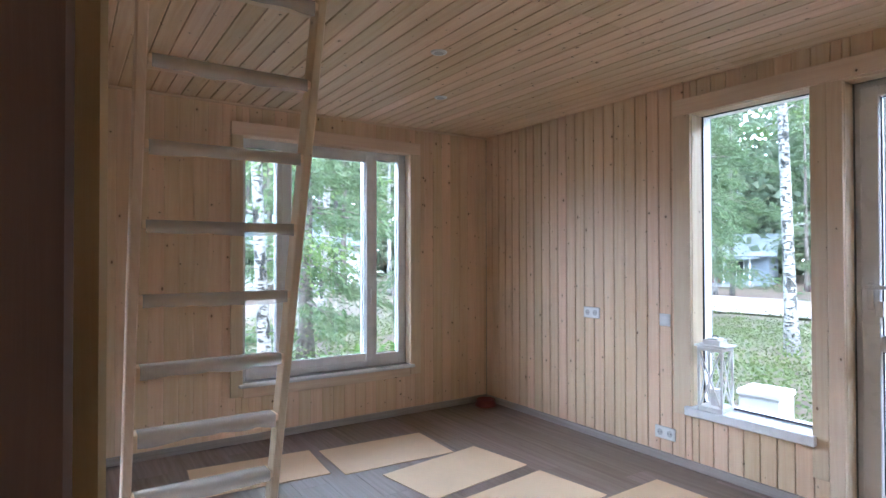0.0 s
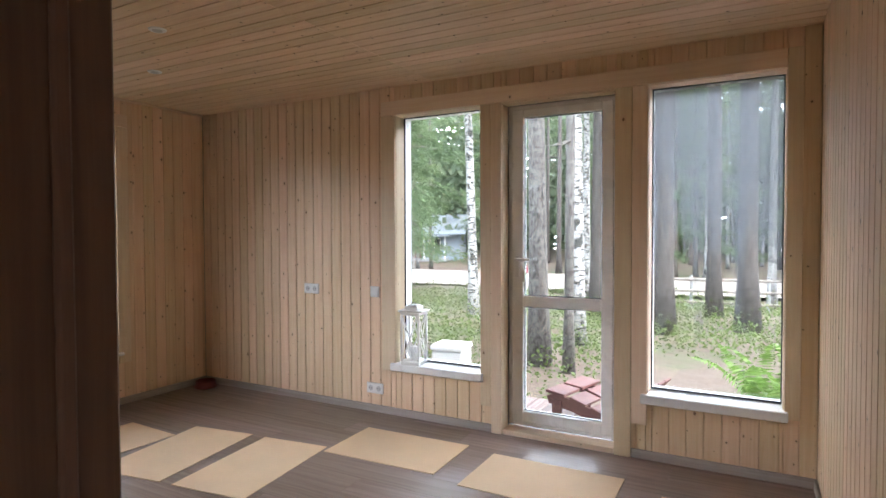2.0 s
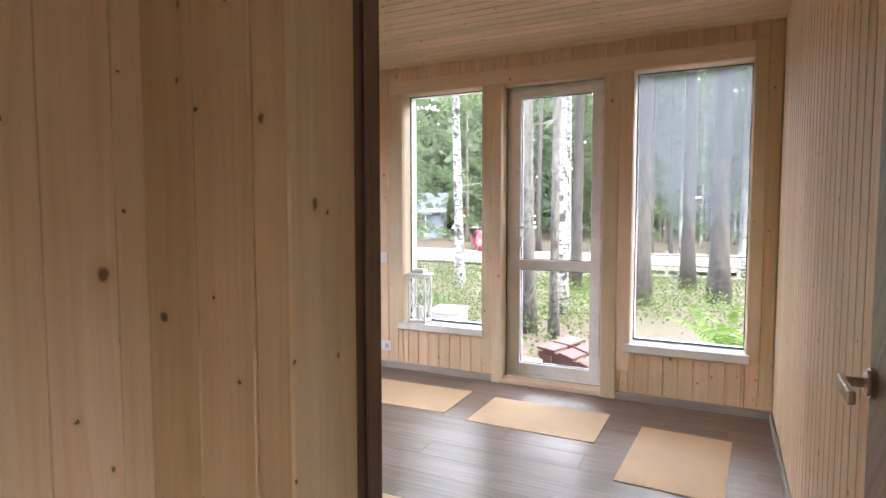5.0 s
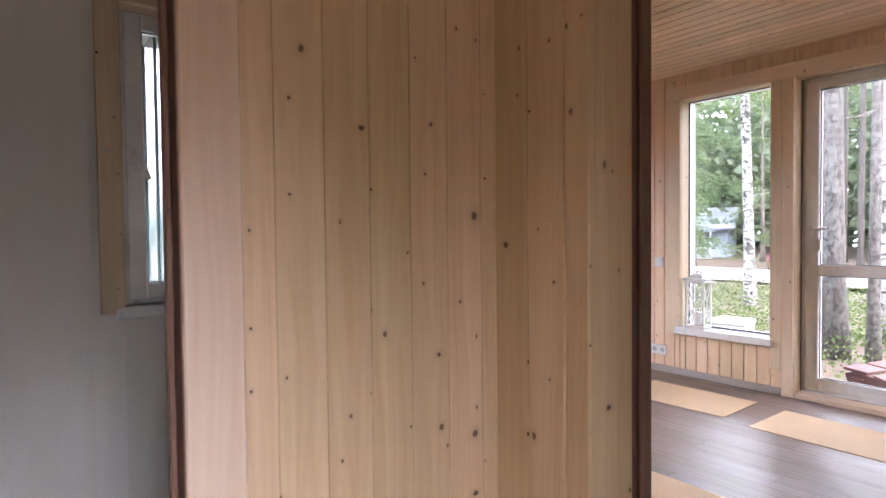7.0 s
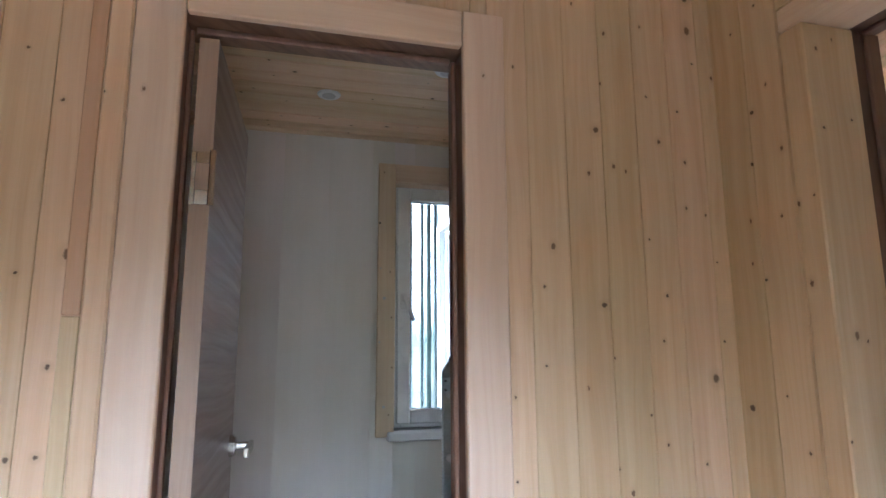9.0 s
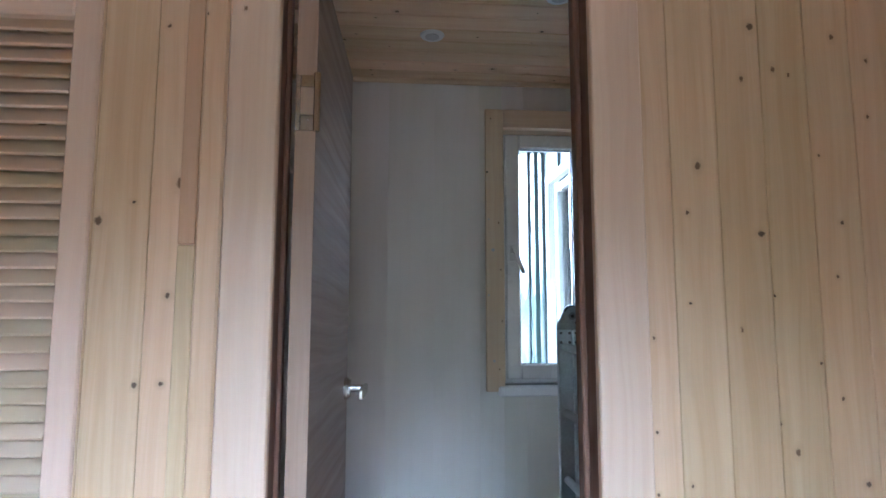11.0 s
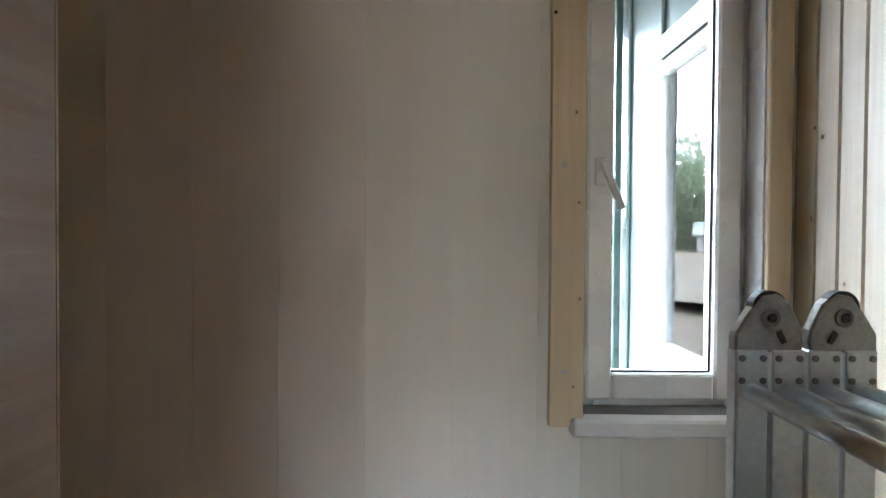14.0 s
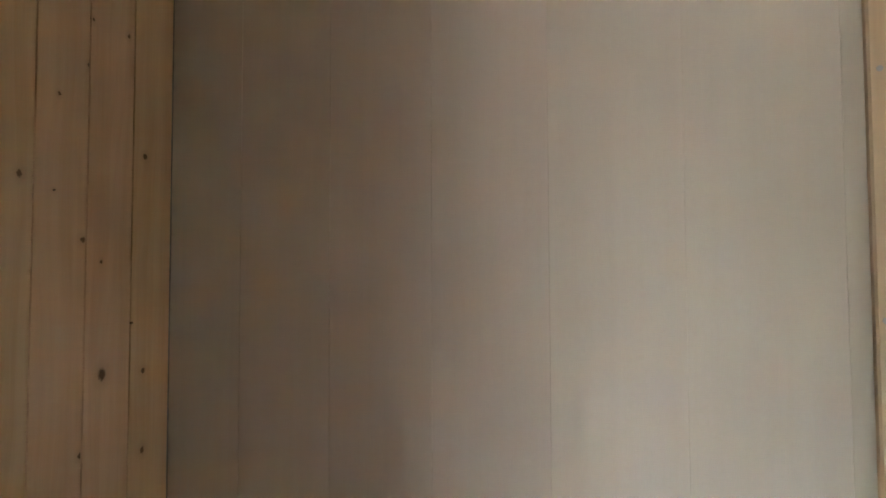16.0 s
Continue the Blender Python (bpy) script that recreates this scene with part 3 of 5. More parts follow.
trim_gaps = structure(boxes("trim", trim_y, None, (WX, SY + 0.001, H - 0.016, WX + 0.014, NY - 0.001, H - 0.0005), bevel=0.002), "thin pine strip under the ceiling", "trim")


# ---- windows and glazed doors ----
def pane(name, parent, material, *size):
    ob = boxes(name, material, parent, size)
    ob.visible_shadow = False
    return ob


def ring(name, material, parent, axis, near, far, a0, a1, z0, z1, w, bevel=0.004, label=""):
    """A rectangular sash or gasket of four bars in one mesh."""
    bm = bmesh.new()
    for a, b, c, d in ((a0, a0 + w, z0, z1), (a1 - w, a1, z0, z1), (a0 + w, a1 - w, z0, z0 + w), (a0 + w, a1 - w, z1 - w, z1)):
        size = (a, near, c, b, far, d) if axis == "y" else (near, a, c, far, b, d)
        v = box(bm, *size)
    if bevel:
        bevelled(bm, bevel)
    return part(name, bm, material, parent, label)


def fixed_window(name, x0, x1, z0, z1, material, label):
    ob = thing(name, pose(0, 0, 0), label, "window", kind="structure")
    ring("window_frame", pvc, ob, "y", NY + 0.121, NY + 0.20, x0 - 0.015, x1 + 0.015, z0, z1 + 0.015, 0.022)
    ring("gasket", gasket, ob, "y", NY + 0.112, NY + 0.120, x0 + 0.0015, x1 - 0.0015, z0 + 0.02, z1 - 0.001, 0.009, 0)
    pane("glass_pane", ob, material, x0 + 0.004, NY + 0.1165, z0 + 0.024, x1 - 0.004, NY + 0.1185, z1 - 0.004)
    boxes("window_sill", sill_white, ob, (x0 - 0.035, NY - 0.046, z0 - 0.042, x1 + 0.022, NY + 0.118, z0 + 0.014), bevel=0.006, label="white plastic sill")
    boxes("outer_sill", sill_white, ob, (x0 - 0.02, NY + 0.13, z0 - 0.03, x1 + 0.02, NY + 0.25, z0 - 0.012))
    return ob


fixed_window("window_1", WIN_A[0], WIN_A[1], WIN_A[2], WIN_A[3], glass, "tall fixed window with a white sill")
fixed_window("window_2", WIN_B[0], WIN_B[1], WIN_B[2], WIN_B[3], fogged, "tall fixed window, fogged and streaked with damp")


def lever(parent, x, y, z, out, along, material, drop=0.0):
    """A lever handle on a round rose: out is the way it stands off, along the way it points."""
    out, along = Vector(out), Vector(along)
    spot = Vector((x, y, z))
    bm = bmesh.new()
    rod(bm, spot, spot + out * 0.009, 0.027, 28)
    rod(bm, spot + out * 0.009, spot + out * 0.014, 0.022, 28)
    rod(bm, spot + out * 0.012, spot + out * 0.055, 0.009, 16)
    handle = part("door_handle", bm, material, parent, "brushed steel lever handle", smooth=False)
    bm = bmesh.new()
    a, b = spot + out * 0.050 - along * 0.010, spot + out * 0.050 + along * 0.115 - Vector((0, 0, drop))
    verts = box(bm, -0.0065, -0.0115, -0.5, 0.0065, 0.0115, 0.5)
    m = Matrix.Translation((a + b) / 2) @ (b - a).to_track_quat("Z", "Y").to_matrix().to_4x4() @ Matrix.Diagonal((1, 1, (b - a).length, 1))
    turned(bm, verts, m)
    bevelled(bm, 0.003)
    part("lever", bm, material, handle)
    return handle


def glazed_door():
    """White plastic door with two panes and a bar between them."""
    ob = thing("door_1", pose(0, 0, 0), "closed white plastic glazed door with two panes", "glazed door", kind="structure")
    x0, x1, z0, z1 = -0.828, -0.087, 0.038, 2.229
    ring("door_frame", pvc, ob, "y", NY + 0.112, NY + 0.18, x0, x1, z0, z1, 0.042)
    bm = bmesh.new()
    a, b, c, d = x0 + 0.030, x1 - 0.030, z0 + 0.030, z1 - 0.030
    for s in ((a, c, a + 0.083, d), (b - 0.072, c, b, d), (a + 0.083, c, b - 0.072, c + 0.078), (a + 0.083, d - 0.058, b - 0.072, d), (a + 0.083, 0.862, b - 0.072, 0.938)):
        box(bm, s[0], NY + 0.094, s[1], s[2], NY + 0.160, s[3])
    bevelled(bm, 0.005)
    sash = part("sash", bm, pvc, ob)
    g0, g1 = a + 0.083, b - 0.072
    for low, high in ((c + 0.078, 0.862), (0.938, d - 0.058)):
        ring("gasket", gasket, sash, "y", NY + 0.118, NY + 0.124, g0 + 0.0005, g1 - 0.0005, low + 0.0005, high - 0.0005, 0.005, 0)
        pane("glass_pane", sash, glass, g0 + 0.002, NY + 0.1255, low + 0.002, g1 - 0.002, NY + 0.1275, high - 0.002)
    handle = boxes("handle", plastic_white, ob, (a + 0.028, NY + 0.084, 1.07, a + 0.056, NY + 0.094, 1.21), (a + 0.034, NY + 0.052, 1.175, a + 0.050, NY + 0.085, 1.195), bevel=0.003, label="white plastic lever handle")
    boxes("lever", plastic_white, handle, (a + 0.030, NY + 0.042, 1.175, a + 0.145, NY + 0.054, 1.195), bevel=0.004)
    boxes("lock_cover", plastic_white, ob, (a + 0.067, NY + 0.082, 1.035, a + 0.098, NY + 0.094, 1.115), bevel=0.003)
    return ob


glazed_door()


def side_window():
    """Three-light white plastic window of the west wall."""
    y0, y1, z0, z1 = WIN_W
    x = WX - 0.072
    ob = thing("window_3", pose(0, 0, 0), "wide white plastic window with three lights", "window", kind="structure")
    bm = bmesh.new()
    bars = [(y0, y0 + 0.04, z0, z1), (y1 - 0.07, y1, z0, z1), (y0 + 0.04, y1 - 0.07, z0, z0 + 0.102), (y0 + 0.04, y1 - 0.07, z1 - 0.066, z1), (3.045, 3.165, z0 + 0.102, z1 - 0.066), (3.775, 3.895, z0 + 0.102, z1 - 0.066)]
    for a, b, c, d in bars:
        box(bm, x - 0.065, a, c, x, b, d)
    bevelled(bm, 0.005)
    part("window_frame", bm, pvc, ob)
    ring("sash", pvc, ob, "x", x + 0.001, x + 0.016, 3.085, 3.855, z0 + 0.05, z1 - 0.03, 0.068)
    for a, b in ((y0 + 0.04, 3.045), (3.165, 3.775), (3.895, y1 - 0.07)):
        ring("gasket", gasket, ob, "x", x - 0.030, x - 0.026, a + 0.0005, b - 0.0005, z0 + 0.1025, z1 - 0.0665, 0.005, 0)
        pane("glass_pane", ob, glass, x - 0.034, a, z0 + 0.102, x - 0.032, b, z1 - 0.066)
    handle = boxes("handle", plastic_white, ob, (x + 0.016, 3.815, 1.02, x + 0.026, 3.842, 1.09), bevel=0.003, label="white plastic window handle")
    boxes("lever", plastic_white, handle, (x + 0.026, 3.820, 0.95, x + 0.044, 3.838, 1.07), bevel=0.004)
    boxes("window_sill", sill_white, ob, (x + 0.001, y0 - 0.03, z0 - 0.026, WX + 0.048, y1 + 0.03, z0 - 0.001), bevel=0.006, label="white plastic sill")
    return ob


side_window()


def bath_window():
    """Narrow white plastic casement of the small room."""
    y0, y1, z0, z1 = WIN_BATH
    x = BX - 0.078
    ob = thing("window_4", pose(0, 0, 0), "narrow white plastic casement window with a white sill", "window", kind="structure")
    ring("window_frame", pvc, ob, "x", x - 0.065, x, y0, y1, z0, z1, 0.045)
    ring("sash", pvc, ob, "x", x - 0.05, x + 0.016, y0 + 0.024, y1 - 0.016, z0 + 0.018, z1 - 0.004, 0.064, 0.006)
    g0, g1, h0, h1 = y0 + 0.088, y1 - 0.080, z0 + 0.082, z1 - 0.068
    ring("gasket", gasket, ob, "x", x - 0.012, x - 0.008, g0 + 0.0005, g1 - 0.0005, h0 + 0.0005, h1 - 0.0005, 0.004, 0)
    pane("glass_pane", ob, glass, x - 0.018, g0 + 0.001, h0 + 0.001, x - 0.016, g1 - 0.001, h1 - 0.001)
    boxes("reveal_panel", pvc, ob, (x + 0.003, y1 - 0.0045, z0 + 0.002, BX + 0.002, y1 - 0.0005, z1 - 0.002), bevel=0.001)
    handle = boxes("handle", plastic_white, ob, (x + 0.016, y0 + 0.040, 1.46, x + 0.026, y0 + 0.068, 1.53), (x + 0.024, y0 + 0.045, 1.495, x + 0.05, y0 + 0.063, 1.515), bevel=0.003, label="white plastic window handle")
    bm = bmesh.new()
    v = box(bm, -0.007, -0.009, -0.115, 0.007, 0.009, 0.01)
    turned(bm, v, pose(x + 0.048, y0 + 0.055, 1.51, 22, 0, 0))
    bevelled(bm, 0.003)
    part("lever", bm, plastic_white, handle)
    for z in (z0 + 0.03, z1 - 0.12):
        bm = bmesh.new()
        rod(bm, (x + 0.012, y1 - 0.010, z), (x + 0.012, y1 - 0.010, z + 0.085), 0.0085, 12)
        part("hinge", bm, plastic_white, ob)
    boxes("window_sill", sill_white, ob, (x + 0.001, y0 - 0.03, z0 - 0.042, BX + 0.038, BN - 0.016, z0 - 0.001), bevel=0.006, label="white plastic sill")
    return ob


bath_window()


def outer_window():
    """White window in the green outer wall, seen from the small room."""
    x0, x1, z0, z1 = WIN_S
    y = BN - 0.02
    ob = thing("window_5", pose(0, 0, 0), "white plastic window in the metal-clad outer wall", "window", kind="structure")
    ring("window_casing", pvc, ob, "y", y - 0.045, y - 0.001, x0 - 0.045, x1 + 0.045, z0 - 0.045, z1 + 0.045, 0.05)
    ring("sash", pvc, ob, "y", y - 0.002, y + 0.06, x0 + 0.012, x1 - 0.012, z0 + 0.012, z1 - 0.012, 0.05)
    boxes("glazing_bar", pvc, ob, (x0 + 0.063, y + 0.001, z0 + 0.42, x1 - 0.063, y + 0.05, z0 + 0.52), bevel=0.004)
    pane("glass_pane", ob, coated, x0 + 0.06, y + 0.02, z0 + 0.06, x1 - 0.06, y + 0.026, z1 - 0.06)
    return ob


outer_window()


# ---- doors ----
def plain_door(name, m, length, height, label, grip=1.045):
    """A smooth door leaf from its hinge at the origin along +x, thickness along -y."""
    ob = thing(name, m, label, "door", kind="structure")
    boxes("door_leaf", leaf_mat, ob, (0.0025, -0.036, 0.012, length - 0.0025, 0, height - 0.01), bevel=0.0015)
    boxes("edge_band", leaf_edge, ob, (0, -0.0355, 0.0125, 0.0022, -0.0005, height - 0.0105), (length - 0.0022, -0.0355, 0.0125, length, -0.0005, height - 0.0105))
    for side, out in ((0.0005, 1), (-0.0365, -1)):
        lever(ob, length - 0.055, side, grip, (0, out, 0), (-1, 0, 0), chrome)
    for z in (0.24, height - 0.338):
        hinge = boxes("hinge", chrome, ob, (-0.004, -0.0355, z, -0.0005, -0.027, z + 0.1), (-0.0038, -0.0265, z, -0.0005, 0.001, z + 0.028), (-0.0038, -0.0265, z + 0.078, -0.0005, 0.001, z + 0.1), bevel=0.0008)
        bm = bmesh.new()
        rod(bm, (-0.006, 0.002, z - 0.002), (-0.006, 0.002, z + 0.102), 0.006, 12)
        part("hinge_pin", bm, chrome, hinge)
        for dz in (0.018, 0.05, 0.082):
            bm = bmesh.new()
            rod(bm, (-0.0052, -0.031, z + dz), (-0.0040, -0.031, z + dz), 0.0034, 10)
            part("screw", bm, chrome, hinge)
    return ob


# small room's door: hinge at the hall side jamb, open into the room
plain_door("door_2", pose(-0.038, 0.365, 0, 0, 0, 178.2) @ Matrix.Diagonal((1, -1, 1, 1)), 0.547, 1.885, "open grey-brown ash-grain door of the small room")
plain_door("door_3", pose(0.912, SY + 0.03, 0, 0, 0, 88.5), 0.50, 1.93, "open grey-brown ash-grain door against the pine wall", 0.995)


def louvre_door(name, y0, y1, z0, z1, slats):
    """A pine closet door of slanting slats in a frame."""
    ob = thing(name, pose(0, 0, 0), "closed pale pine louvred closet door", "closet door", "closet doors", kind="structure")
    w = 0.045
    for size in ((HX - 0.026, y0, z0, HX - 0.002, y0 + w, z1), (HX - 0.026, y1 - w, z0, HX - 0.002, y1, z1)):
        boxes("stile", trim_z, ob, size, bevel=0.003)
    for size in ((HX - 0.026, y0 + w, z0, HX - 0.002, y1 - w, z0 + 0.07), (HX - 0.026, y0 + w, z1 - 0.05, HX - 0.002, y1 - w, z1)):
        boxes("rail", trim_y, ob, size, bevel=0.003)
    bm = bmesh.new()
    v = box(bm, -0.017, 0, -0.003, 0.017, y1 - y0 - 2 * w, 0.003)
    bevelled(bm, 0.0015)
    mesh = bpy.data.meshes.new("slat")
    bm.to_mesh(mesh)
    bm.free()
    mesh.materials.append(trim_y)
    step = (z1 - z0 - 0.12) / slats
    for i in range(slats):
        slat = new("slat", mesh)
        slat.matrix_basis = pose(HX - 0.014, y0 + w, z0 + 0.07 + (i + 0.5) * step, 0, 52, 0)
        slat.parent = ob
    return ob


louvre_door("door_4", CLOSET[0] + 0.003, CLOSET[1] - 0.003, 0.03, 1.772, 62)
louvre_door("door_5", CLOSET[0] + 0.003, CLOSET[1] - 0.003, 1.780, 2.31, 16)


# ---- things in the main room ----
def fibre_sheet(x, y, turn, wide, deep):
    bm = bmesh.new()
    box(bm, -wide / 2, -deep / 2, 0, wide / 2, deep / 2, 0.004)
    bmesh.ops.subdivide_edges(bm, edges=[e for e in bm.edges if e.calc_length() > 0.2], cuts=3, use_grid_fill=True)
    for v in bm.verts:
        if v.co.z > 0.002:
            v.co.z += 0.0015 * noise.noise(Vector((x * 3 + v.co.x * 4, y * 3 + v.co.y * 4, 0.3)))
    ob = part("underlay_sheet", bm, fibreboard)
    ob.matrix_basis = pose(x, y, 0.0005, 0, 0, turn)
    return tagged(ob, "beige soft fibreboard sheet lying on the laminate floor", "board sheet", "sheets on the floor")


for spec in ((-3.155, 2.715, -4.7, 0.485, 0.77), (-3.047, 3.553, -2.5, 0.50, 0.785), (-2.502, 3.762, 8.5, 0.485, 0.79), (-1.918, 3.832, 7.0, 0.485, 0.78),
             (-1.312, 4.437, 1.5, 0.775, 0.49), (-0.345, 4.393, 0.0, 0.785, 0.50), (0.484, 4.115, -2.5, 0.485, 0.785), (-0.37, 2.885, 0.3, 0.785, 0.49)):
    fibre_sheet(*spec)


def socket_plate(x, z, double):
    ob = thing("wall_socket" if double else "light_switch", pose(x, NY, z), "white double wall socket on the pine boards" if double else "white light switch on the pine boards", "socket" if double else "switch")
    w = 0.076 if double else 0.041
    boxes("plate", plastic_white, ob, (-w, -0.011, -0.041, w, 0, 0.041), bevel=0.004)
    if double:
        for sx in (-0.036, 0.036):
            # Flat grey and black discs stand for the shade in wells and pin holes.
            bm = bmesh.new()
            rod(bm, (sx, -0.0118, 0), (sx, -0.0105, 0), 0.021, 24)
            well = part("well", bm, plastic_grey, ob)
            for px in (-0.0095, 0.0095):
                bm = bmesh.new()
                rod(bm, (sx + px, -0.0126, 0), (sx + px, -0.0115, 0), 0.003, 10)
                part("pin_hole_shade", bm, black_plastic, well)
    else:
        boxes("rocker", plastic_white, ob, (-0.030, -0.0155, -0.031, 0.030, -0.0105, 0.031), bevel=0.003)
    return ob


socket_plate(-2.50, 0.92, True)
socket_plate(-1.874, 0.922, False)
socket_plate(-1.877, 0.182, True)


def lantern():
    """White wooden lantern with crossed bars, on the window sill."""
    ob = thing("lantern", pose(-1.548, 5.030, 0.3995, 0, 0, 6), "white painted wooden candle lantern with crossed bars", "lantern")
    s, h = 0.076, 0.385
    boxes("base", painted_white, ob, (-s, -s, 0, s, s, 0.028), bevel=0.003)
    for x in (-1, 1):
        for y in (-1, 1):
            boxes("post", painted_white, ob, (x * s - x * 0.014, y * s - y * 0.014, 0.028, x * s, y * s, h - 0.02), bevel=0.002)
    boxes("top_frame", painted_white, ob, (-s, -s, h - 0.02, s, s, h + 0.002), bevel=0.002)
    bm = bmesh.new()
    box(bm, -0.098, -0.075, h + 0.002, 0.098, 0.075, h + 0.016)
    box(bm, -0.052, -0.052, h + 0.016, 0.052, 0.052, h + 0.046)
    box(bm, -0.036, -0.036, h + 0.046, 0.036, 0.036, h + 0.056)
    bevelled(bm, 0.004)
    part("roof", bm, painted_white, ob)
    bm = bmesh.new()
    for i in range(10):
        a, b = math.pi * i / 10, math.pi * (i + 1) / 10
        rod(bm, (0.018 * math.cos(a), 0, h + 0.056 + 0.014 * math.sin(a)), (0.018 * math.cos(b), 0, h + 0.056 + 0.014 * math.sin(b)), 0.0035, 8)
    part("ring", bm, black_plastic, ob, "dark metal carrying ring")
    reach = 2 * s - 0.028
    for side in range(4):
        turn = pose(0, 0, 0, 0, 0, 90 * side)
        for lean in (-1, 1):
            bm = bmesh.new()
            tall = h - 0.05
            v = box(bm, -0.0045, -0.003, -math.hypot(tall, reach) / 2, 0.0045, 0.003, math.hypot(tall, reach) / 2)
            turned(bm, v, turn @ pose(0, -s + 0.007 + 0.001 * lean, 0.028 + tall / 2, 0, math.degrees(math.atan2(reach, tall)) * lean, 0))
            part("cross_bar", bm, painted_white, ob)
    bm = bmesh.new()
    rod(bm, (0, 0, 0.028), (0, 0, 0.13), 0.03, 20)
    bevelled(bm, 0.004)
    part("candle", bm, plastic_white, ob, "thick white candle")
    return ob


lantern()


def bowl():
    ob = thing("pet_bowl", pose(-3.62, 4.86, 0.0), "small dark red bowl on the floor in the corner", "bowl")
    bm = bmesh.new()
    rings = [(0.085, 0.0), (0.098, 0.012), (0.080, 0.05), (0.084, 0.062), (0.078, 0.064), (0.066, 0.02), (0.0, 0.016)]
    rows = []
    for r, z in rings:
        rows.append([bm.verts.new((r * math.cos(a * math.pi / 14), r * math.sin(a * math.pi / 14), z)) for a in range(28)])
    for low, high in zip(rows, rows[1:]):
        for i in range(28):
            bm.faces.new((low[i], low[(i + 1) % 28], high[(i + 1) % 28], high[i]))
    bmesh.ops.remove_doubles(bm, verts=bm.verts, dist=0.0005)
    bm.faces.new([v for v in rows[0] if v.is_valid])
    bmesh.ops.recalc_face_normals(bm, faces=bm.faces)
    part("bowl", bm, red_clay, ob, smooth=True)


bowl()

film_wrap = Nodes("clear_wrapping_film")
film_wrap.finish((0.85, 0.85, 0.84), 0.12)
film_wrap.bsdf.inputs["Alpha"].default_value = 0.4
film_wrap.bump(film_wrap.noise(film_wrap.add("ShaderNodeNewGeometry").outputs["Position"], 60.0, 4.0), 0.8, 0.006)


def loft_ladder():
    """Leaning pine ladder with flat treads, still partly in its wrapping film."""
    base, top = Vector((-1.975, 2.146, 0.0)), Vector((-1.278, 2.146, 2.44))
    ob = thing("wooden_ladder", pose(*base), "leaning pine loft ladder with flat treads in wrapping film", "ladder")
    way = top - base
    lean = math.degrees(math.atan2(way.x, way.z))
    for y in (-0.262, 0.262):
        bm = bmesh.new()
        v = box(bm, -0.036, -0.0155, 0.0, 0.036, 0.0155, way.length)
        turned(bm, v, pose(0, y, 0.012, 0, lean, 0))
        bevelled(bm, 0.004)
        part("rail", bm, trim_z, ob)
    for i in range(9):
        z = 0.245 + 0.2395 * i
        x = way.x * z / way.z
        boxes("tread", trim_y, ob, (x - 0.036, -0.2465, z - 0.014, x + 0.036, 0.2465, z + 0.014), bevel=0.003)
        bm = bmesh.new()
        k = 26
        rows = []
        for j in range(k + 1):
            y = -0.235 + 0.47 * j / k
            sag = 0.006 + 0.018 * abs(noise.noise(Vector((y * 7, i * 1.7, 0)))) * (1 if i % 2 else 1.5)
            rows.append([bm.verts.new(p) for p in ((x - 0.038, y, z + 0.0155), (x + 0.038, y, z + 0.0158), (x + 0.0395, y, z - 0.016), (x + 0.036 + 0.008 * noise.noise(Vector((y * 9, i, 4))), y, z - 0.017 - sag))])
        for a, b in zip(rows, rows[1:]):
            for j in range(3):
                bm.faces.new((a[j], b[j], b[j + 1], a[j + 1]))
        part("wrapping_film", bm, film_wrap.mat, ob, "crumpled clear wrapping film", smooth=True)
    return ob


loft_ladder()


def spot_light(x, y, z):
    ob = thing("ceiling_spotlight", pose(x, y, z), "small unlit white recessed spotlight in the pine ceiling", "spotlight", "ceiling spotlights")
    bm = bmesh.new()
    rod(bm, (0, 0, -0.006), (0, 0, 0.0), 0.042, 28, 0.046)
    part("rim", bm, plastic_white, ob)
    bm = bmesh.new()
    rod(bm, (0, 0, -0.0085), (0, 0, -0.0062), 0.026, 24)
    part("lens", bm, plastic_grey, ob)


for spec in ((-2.121, 3.386, H), (-2.853, 3.878, H), (-0.869, 3.337, H), (-1.10, 0.63, BH), (-0.80, 1.03, BH)):
    spot_light(*spec)


# ---- things in the small room ----
rivet_metal = plain("dull_rivet_steel", (0.22, 0.22, 0.22), 0.4, 0.8, vary=0.15)


